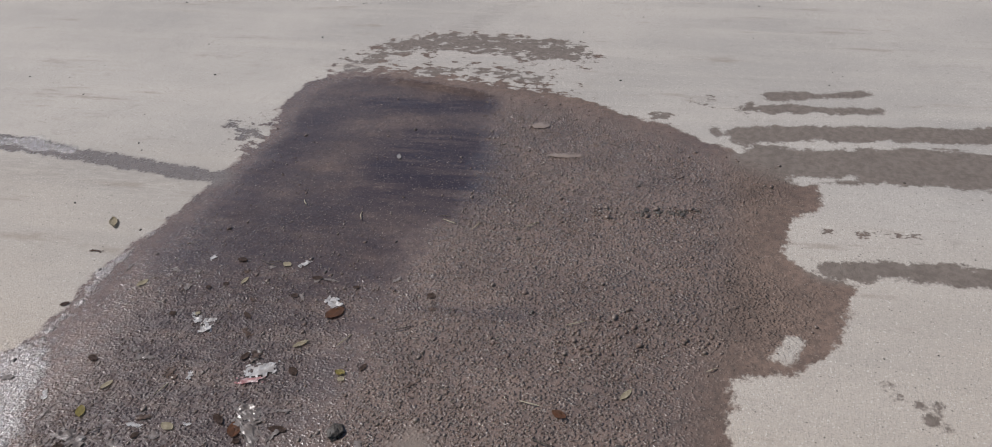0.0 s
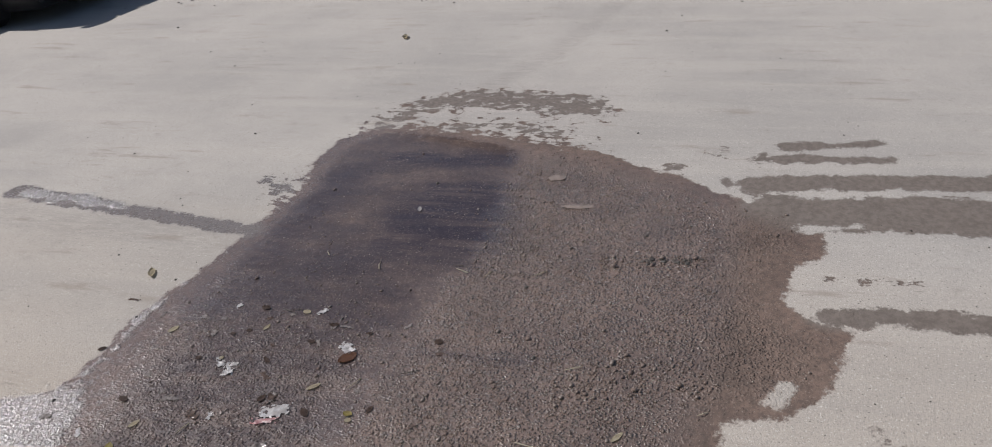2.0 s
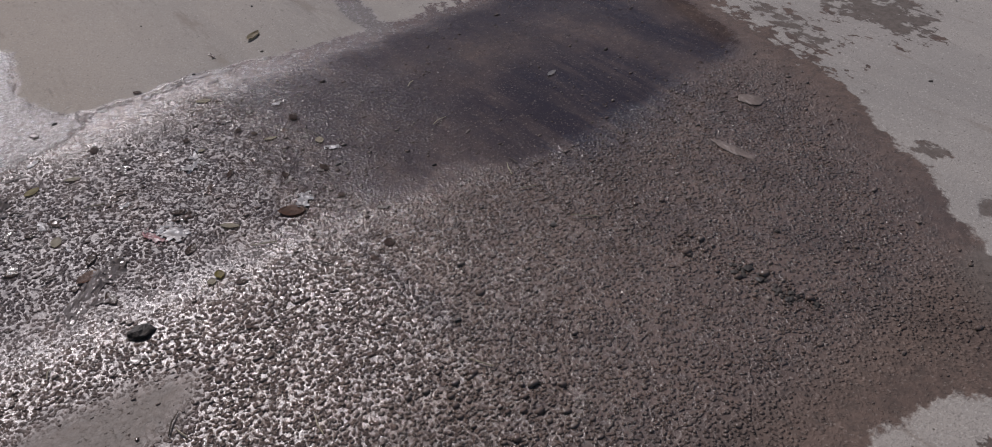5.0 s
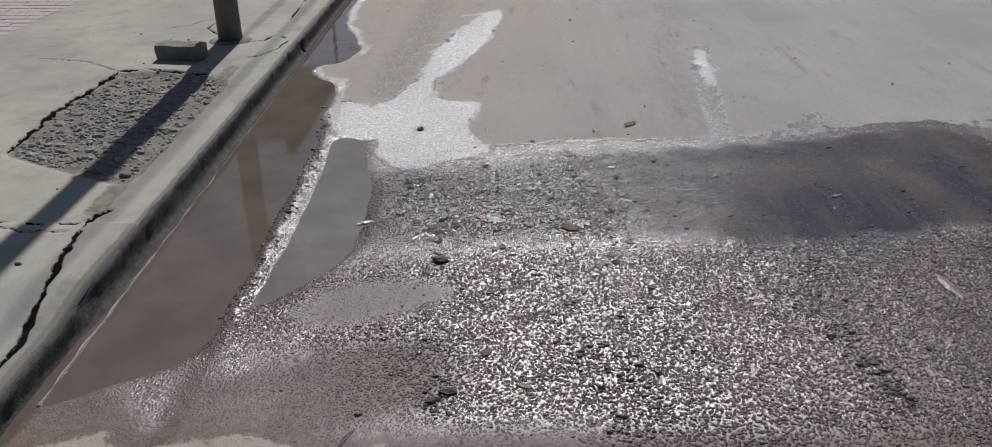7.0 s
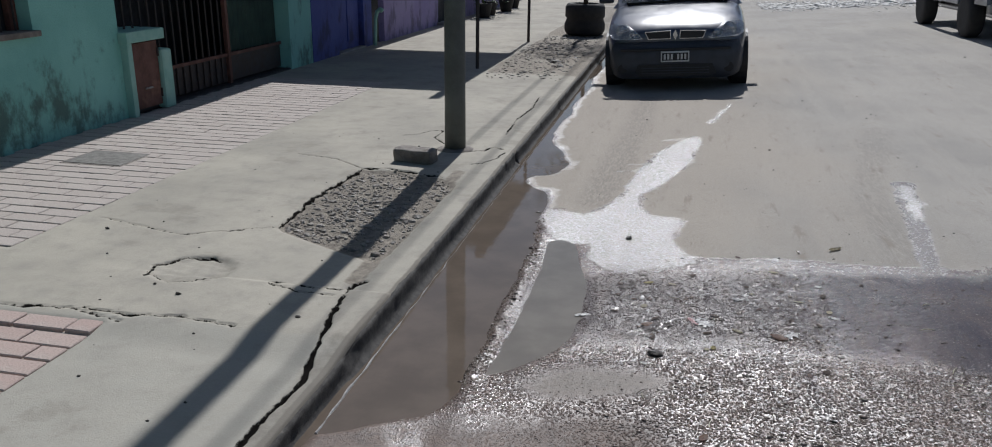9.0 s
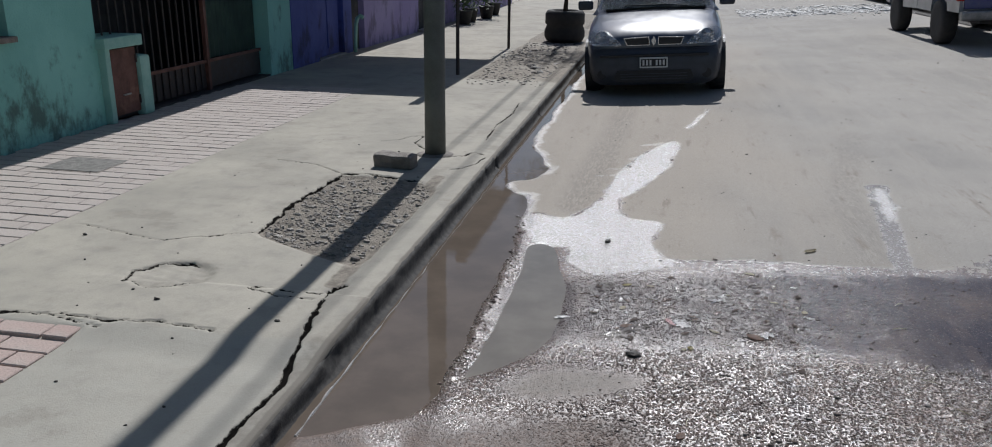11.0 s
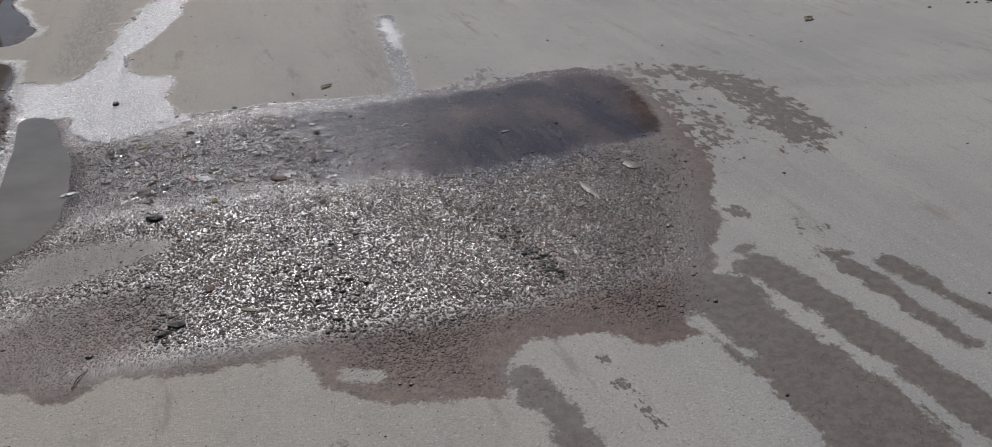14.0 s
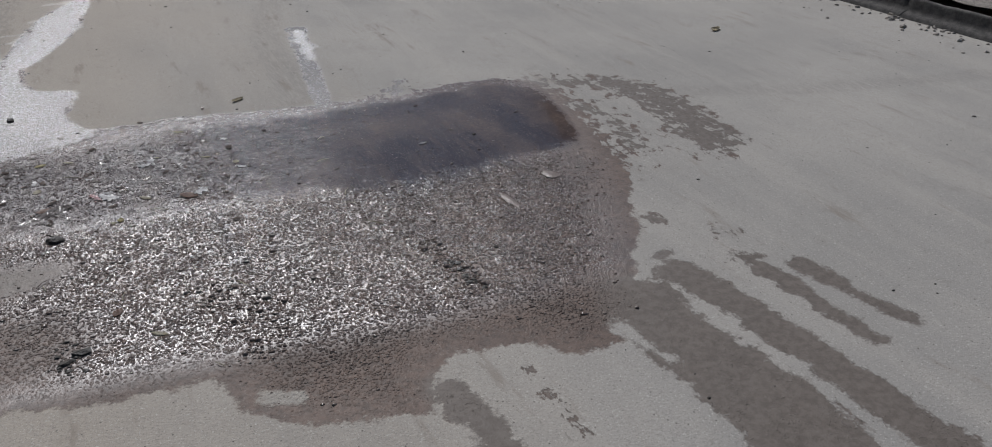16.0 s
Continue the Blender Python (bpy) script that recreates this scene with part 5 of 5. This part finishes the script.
scatter("mud_crumbs", 14000, field_pick((0.7, 3.5), (-2.9, -0.5), lambda X, Y: fade(in_wet(X, Y), 0.0, 0.1) * (1 - 0.85 * slickness(X, Y)) * (0.08 + grittiness(X, Y)) * np.clip(0.5 + 0.6 * ripple(X, Y, 6, 40) + 0.4 * ripple(X, Y, 21, 43), 0.05, 1), 1.0), 0.0022, M_crumb,
        "glistening crumbs of wet brown mud", "mud", rz, 3, 0.5)
scatter("mud_crumbs", 260, field_pick((1.5, 2.7), (-2.6, -2.0), lambda X, Y: fade(np.maximum(band(X, Y, [(1.62, -2.0), (1.78, -2.2), (1.75, -2.45)], 0.06), band(X, Y, [(2.42, -1.95), (2.48, -2.4)], 0.03)), -0.06, 0.03), 1.0),
        0.0040, M_crumb, "rows of larger mud clods pressed up by tyres", "mud", rz, 4)
scatter("mud_crumbs", 420, field_pick((0.25, 0.6), (-2.0, 0.7), lambda X, Y: fade(band(X, Y, [(0.34, 0.6), (0.42, 0.1), (0.475, -0.5), (0.47, -1.2), (0.47, -1.8)], 0.035), -0.04, 0.02), 1.0),
        0.0040, M_crumb, "ridge of wet silt between gutter and puddle", "mud", rz, 6)
scatter("litter", 90, field_pick((1.1, 2.6), (-2.5, -2.1), lambda X, Y: fade(np.maximum(band(X, Y, [(1.2, -2.2), (1.22, -2.32)], 0.02), band(X, Y, [(2.46, -2.2), (2.48, -2.4)], 0.012)), -0.03, 0.01), 1.0),
        0.0045, M_darkbit, "dark leaf litter pressed into the mud", "litter", rz, 16, 0.5)
scatter("gravel", 520, lambda r: (r.uniform(0.1, 6.9), r.uniform(-3.6, 9.0)), 0.0035, M_darkbit, "scattered dark grit on the dry road", "gravel", rz, 5)
scatter("gravel", 240, lambda r: (7.02 - abs(r.gauss(0, 0.16)), r.uniform(-3, 3.0)), 0.012, M_pebble, "pale rubble along the far kerb", "gravel", rz, 15)
PZ = height_of(pave_height, (-1.4, -0.2), (-2.7, 2.3), 500)
pz = lambda x, y: PZ(x, y) if -2.7 < y < 2.3 and x > -1.4 else WALK
scatter("pebbles", 1200, field_pick((-1.05, -0.15), (-1.0, 1.0), lambda X, Y: fade(inside(X, Y, SOIL), 0, 0.05) * (0.25 + 0.5 * fade(ripple(X, Y, 5, 41), 0, 0.6)), 1.0), 0.0075, M_pebble,
        "small pale pebbles on the bare soil", "pebbles", pz, 7)
scatter("pebbles", 700, lambda r: (r.uniform(-1.15, -0.2), r.uniform(5.3, 10.6)), 0.012, M_darkbit, "dry dark leaf litter on the pavement edge", "litter", pz, 8, 0.4)
scatter("pebbles", 60, lambda r: (r.uniform(-2.0, -0.25), r.uniform(-2.6, 1.9)), 0.005, M_darkbit, "dark bits on the cement", "litter", pz, 9)
scatter("gravel", 2600, lambda r: (r.uniform(3.2, 9.5), 19.2 + r.gauss(0, 0.9)), 0.03, worn("bleached_rubble", (0.7, 0.68, 0.64), (0.55, 0.53, 0.49), 10), "pale rubble spread across the street end", "gravel", lambda x, y: road_z(min(x, 7.9)), 10, 0.35)


def sheetlet(name, where, size, material, label, category, seed, turn=0.0, curl=0.25, pointed=True, group=""):
    """A curled leaf or scrap with thickness, lying on the ground."""
    rng = random.Random(seed)
    n, m = 10, 5
    rows = []
    for i in range(n):
        u = i / (n - 1)
        w = math.sin(math.pi * min(0.999, max(0.001, u))) ** 0.7 if pointed else 0.75 + 0.25 * rng.random()
        row = []
        for j in range(m):
            v = j / (m - 1) - 0.5
            crease = 0 if pointed else rng.uniform(-0.10, 0.16)
            row.append(((u - 0.5) * size[0], v * w * size[1], size[1] * (curl * (v * v * 1.5 + 0.7 * (u - 0.5) ** 2) + 0.7 * crease)))
        rows.append(row)
    bm = loft(rows)
    bmesh.ops.solidify(bm, geom=bm.faces[:], thickness=0.0015)
    bmesh.ops.recalc_face_normals(bm, faces=bm.faces)
    low = min(v.co.z for v in bm.verts)
    for v in bm.verts:
        v.co.z -= low
    ob = mesh_object(name, bm, material)
    x, y = where
    top = max((rz if x > 0 else pz)(x + dx, y + dy) for dx in (-0.02, 0, 0.02) for dy in (-0.02, 0, 0.02))
    ob.matrix_basis = pose(x, y, top + 0.001, 0, 0, turn)
    return tagged(ob, label, category, group)


def shred(name, where, size, material, label, category, seed, turn=0.0, lift=0.012):
    """A crumpled, torn scrap of thin plastic or paper lying flat, with a ragged outline."""
    rng = random.Random(seed)
    n, m = 18, 10
    bm = bmesh.new()
    g = [[bm.verts.new(((i / (n - 1) - 0.5) * size[0], (j / (m - 1) - 0.5) * size[1], 0)) for j in range(m)] for i in range(n)]
    for i in range(n - 1):
        for j in range(m - 1):
            u, v = abs((i + 0.5) / (n - 1) - 0.5) * 2, abs((j + 0.5) / (m - 1) - 0.5) * 2
            if max(u, v) + 0.75 * noise.noise(Vector((i * 0.33 + seed, j * 0.4, 2.0))) < 0.82:
                bm.faces.new((g[i][j], g[i + 1][j], g[i + 1][j + 1], g[i][j + 1]))
    bmesh.ops.delete(bm, geom=[v for v in bm.verts if not v.link_faces], context="VERTS")
    for v in bm.verts:
        p = Vector((v.co.x * 42 + seed * 3.7, v.co.y * 42, seed))
        k = noise.noise_vector(p)
        v.co += Vector((k.x * 0.006, k.y * 0.006, lift * (0.5 + abs(noise.noise(p * 0.8)) + 0.3 * noise.noise(p * 2.3))))
    bmesh.ops.solidify(bm, geom=bm.faces[:], thickness=0.0009)
    bmesh.ops.recalc_face_normals(bm, faces=bm.faces)
    low = min(v.co.z for v in bm.verts)
    for v in bm.verts:
        v.co.z -= low + lift * 0.25
    ob = mesh_object(name, bm, material)
    x, y = where
    ob.matrix_basis = pose(x, y, rz(x, y) + 0.001, 0, math.degrees(-math.atan(SLOPE)) * math.cos(math.radians(turn)), turn)
    return tagged(ob, label, category)


sheetlet("leaf", (2.77, -1.10), (0.055, 0.02), M_foil, "small pale leaf lying on the wet mud", "leaf", 1, 20)
sheetlet("leaf", (2.07, -0.13), (0.085, 0.032), M_pale, "curled pale dry leaf on the dry road", "leaf", 2, 35, 0.5)
sheetlet("leaf", (0.61, -0.35), (0.10, 0.035), M_foil, "pale leaf afloat in the puddle", "leaf", 3, -12, 0.05).location.z = 0.0445
sheetlet("leaf", (1.41, -1.38), (0.035, 0.026), M_yellow, "small yellow leaf stuck in the mud", "leaf", 4, 80)
sheetlet("leaf", (1.68, -1.25), (0.08, 0.05), M_orange, "brown-orange leaf on the wet mud", "leaf", 5, -30, 0.12)
sheetlet("leaf", (0.08, -2.74), (0.085, 0.045), M_yellow, "yellow-green leaf by the kerb foot", "leaf", 6, 10)
sheetlet("leaf", (1.36, -2.06), (0.05, 0.03), M_orange, "orange leaf on the mud", "leaf", 7, 60, 0.12)
sheetlet("leaf", (1.12, -0.68), (0.055, 0.028), M_yellow, "yellow leaf on the wet mud", "leaf", 8, 30, 0.12)
sheetlet("leaf", (1.14, -1.17), (0.07, 0.04), M_orange, "brown leaf in the mud", "leaf", 15, 20, 0.12)
sheetlet("leaf", (5.42, 0.05), (0.10, 0.05), M_pale, "curled dry leaf on the dry road", "leaf", 16, 20, 0.8)
shred("wrapper", (1.73, -1.22), (0.08, 0.04), M_foil, "crumpled soaked white wrapper under a leaf", "litter", 9, 60)
shred("wrapper", (1.55, -0.85), (0.075, 0.05), M_foil, "crumpled soaked white wrapper", "litter", 10, 15)
shred("wrapper", (1.38, -1.13), (0.11, 0.07), M_foil, "torn white wrapper with a pink strip", "litter", 11, -70, 0.008)
shred("wrapper", (1.33, -1.12), (0.09, 0.03), M_pinkfoil, "torn pink wrapper strip", "litter", 12, -75, 0.008)
shred("wrapper", (1.12, -1.24), (0.24, 0.06), M_clear, "long torn strip of clear plastic in the mud", "litter", 13, 42)
shred("wrapper", (1.20, -1.19), (0.12, 0.06), M_clear, "torn strip of clear plastic in the mud", "litter", 23, 60)
shred("wrapper", (1.02, -0.72), (0.13, 0.05), M_clear, "torn strip of clear plastic in the mud", "litter", 24, 75)
shred("wrapper", (0.86, -1.08), (0.12, 0.026), M_foil, "thin pale strip by the puddle", "litter", 14, 8, 0.006)
r2 = random.Random(77)
for i in range(74):
    x, yy = r2.uniform(0.92, 1.95), r2.gauss(-1.0, 0.3)
    size = (r2.uniform(0.02, 0.06), r2.uniform(0.014, 0.032))
    if r2.random() < 0.6:
        shred("scrap", (x, yy), size, r2.choice((M_clear, M_clear, M_brownleaf, M_foil)), "small soaked scrap stuck in the mud", "litter", 100 + i, r2.uniform(0, 180), 0.005)
    else:
        sheetlet("leaf", (x, yy), size, r2.choice((M_brownleaf, M_brownleaf, M_pale)), "small soaked leaf in the mud", "leaf", 100 + i, r2.uniform(0, 180), 0.1, True, "leaves in the mud")
for i in range(22):
    x, yy = r2.uniform(0.08, 0.42), r2.uniform(-2.0, 0.9)
    s = sheetlet("leaf", (x, yy), (r2.uniform(0.012, 0.035), r2.uniform(0.008, 0.018)), r2.choice((M_foil, M_pale, M_darkbit)), "small scrap afloat on the gutter water", "leaf", 200 + i, r2.uniform(0, 180), 0.05, True, "scraps on the gutter water")
    s.location.z = 0.0328


# thin white bead along the waterline at the kerb foot
scum = bmesh.new()
steps = [-2.25 + i * 0.02 for i in range(60)] + [-1.05 + i * 0.05 for i in range(90)]
tube([(0.047 + 0.010 * noise.noise(Vector((0, q * 7, 0))), q, 0.034) for q in steps], [max(0.0008, 0.0045 + 0.006 * noise.noise(Vector((5, q * 9, 0))) - 0.0025 * max(0, q + 2.0)) for q in steps], 6, scum)
tagged(mesh_object("white_foot_line", scum, M_foil), "thin white line along the kerb foot at the waterline", "scum", kind="stuff")


def flat_stone(where, size, turn, seed, label):
    bm = bmesh.new()
    bmesh.ops.create_icosphere(bm, subdivisions=3, radius=1)
    for v in bm.verts:
        k = noise.noise_vector(v.co * 1.6 + Vector((seed, 0, 0))) * 0.28 + noise.noise_vector(v.co * 6 + Vector((seed, 0, 0))) * 0.09
        v.co = Vector(((v.co.x + k.x) * size[0], (v.co.y + k.y) * size[1], (v.co.z + k.z) * size[2]))
    ob = mesh_object("stone", bm, M_stone)
    ob.matrix_basis = pose(*where, rz(*where) + size[2] * 0.3, 0, 0, turn)
    return tagged(ob, label, "stone")


flat_stone((3.16, -1.67), (0.035, 0.045, 0.006), 20, 1, "flat pale stone half sunk in the mud")
flat_stone((2.88, -1.83), (0.02, 0.075, 0.0045), 5, 2, "flat slab of pale dried mud")
flat_stone((0.98, -0.01), (0.017, 0.02, 0.013), 0, 3, "small dark stone in the water film").data.materials[0] = M_darkbit
flat_stone((1.18, -1.46), (0.03, 0.022, 0.014), 0, 4, "dark clod at the edge of the wet mud").data.materials[0] = M_darkbit
for i in range(22):
    x, yy = r2.uniform(0.9, 2.4), r2.uniform(-2.5, -0.6)
    a, l = r2.uniform(0, 3.1), r2.uniform(0.03, 0.09)
    z = rz(x, yy) + 0.004
    tw = mesh_object("twig", tube([(-l / 2, 0, 0), (0, l * 0.06, 0.003), (l / 2, 0, 0)], [0.0016, 0.0018, 0.001], 5), r2.choice((M_bark, M_pale)))
    tw.matrix_basis = pose(x, yy, z, 0, 0, math.degrees(a))
    tagged(tw, "thin twig lying in the mud", "twig", "twigs in the mud")

# ------------------------------------------------------------------ paving bricks, last
def brick_mesh(lx, ly, material, seed):
    bm = rough_up(box(-lx / 2, lx / 2, -ly / 2, ly / 2, -0.03, 0.0, 0.004, 1), 0.0012, 20, seed)
    me = bpy.data.meshes.new("brick")
    bm.to_mesh(me)
    bm.free()
    me.materials.append(material)
    return me


def lay(material, x0, x1, y0, y1, lx, ly, seed, lift=0.001):
    rng = random.Random(seed)
    kinds = [brick_mesh(lx - 0.008, ly - 0.010, material, s) for s in range(4)]
    half = brick_mesh(lx / 2 - 0.008, ly - 0.010, material, 9)
    row, yy = 0, y0 + ly / 2
    while yy < y1:
        xx = x1
        while xx > x0:
            short = row % 2 and xx == x1
            w = lx / 2 if short else lx
            b = new("brick", half if short else rng.choice(kinds))
            b.parent = pavement
            b.matrix_basis = pose(xx - w / 2, yy, WALK + lift - sag(yy) + rng.uniform(-0.0015, 0.0015), rng.uniform(-0.5, 0.5), rng.uniform(-0.4, 0.4), rng.uniform(-0.4, 0.4))
            xx -= w
        row, yy = row + 1, yy + ly


lay(M_brick, -3.62, -2.14, -1.14, 4.6, 0.27, 0.125, 1)
lay(M_brickred, -2.4, -1.09, -2.95, -1.82, 0.25, 0.115, 2, 0.010)
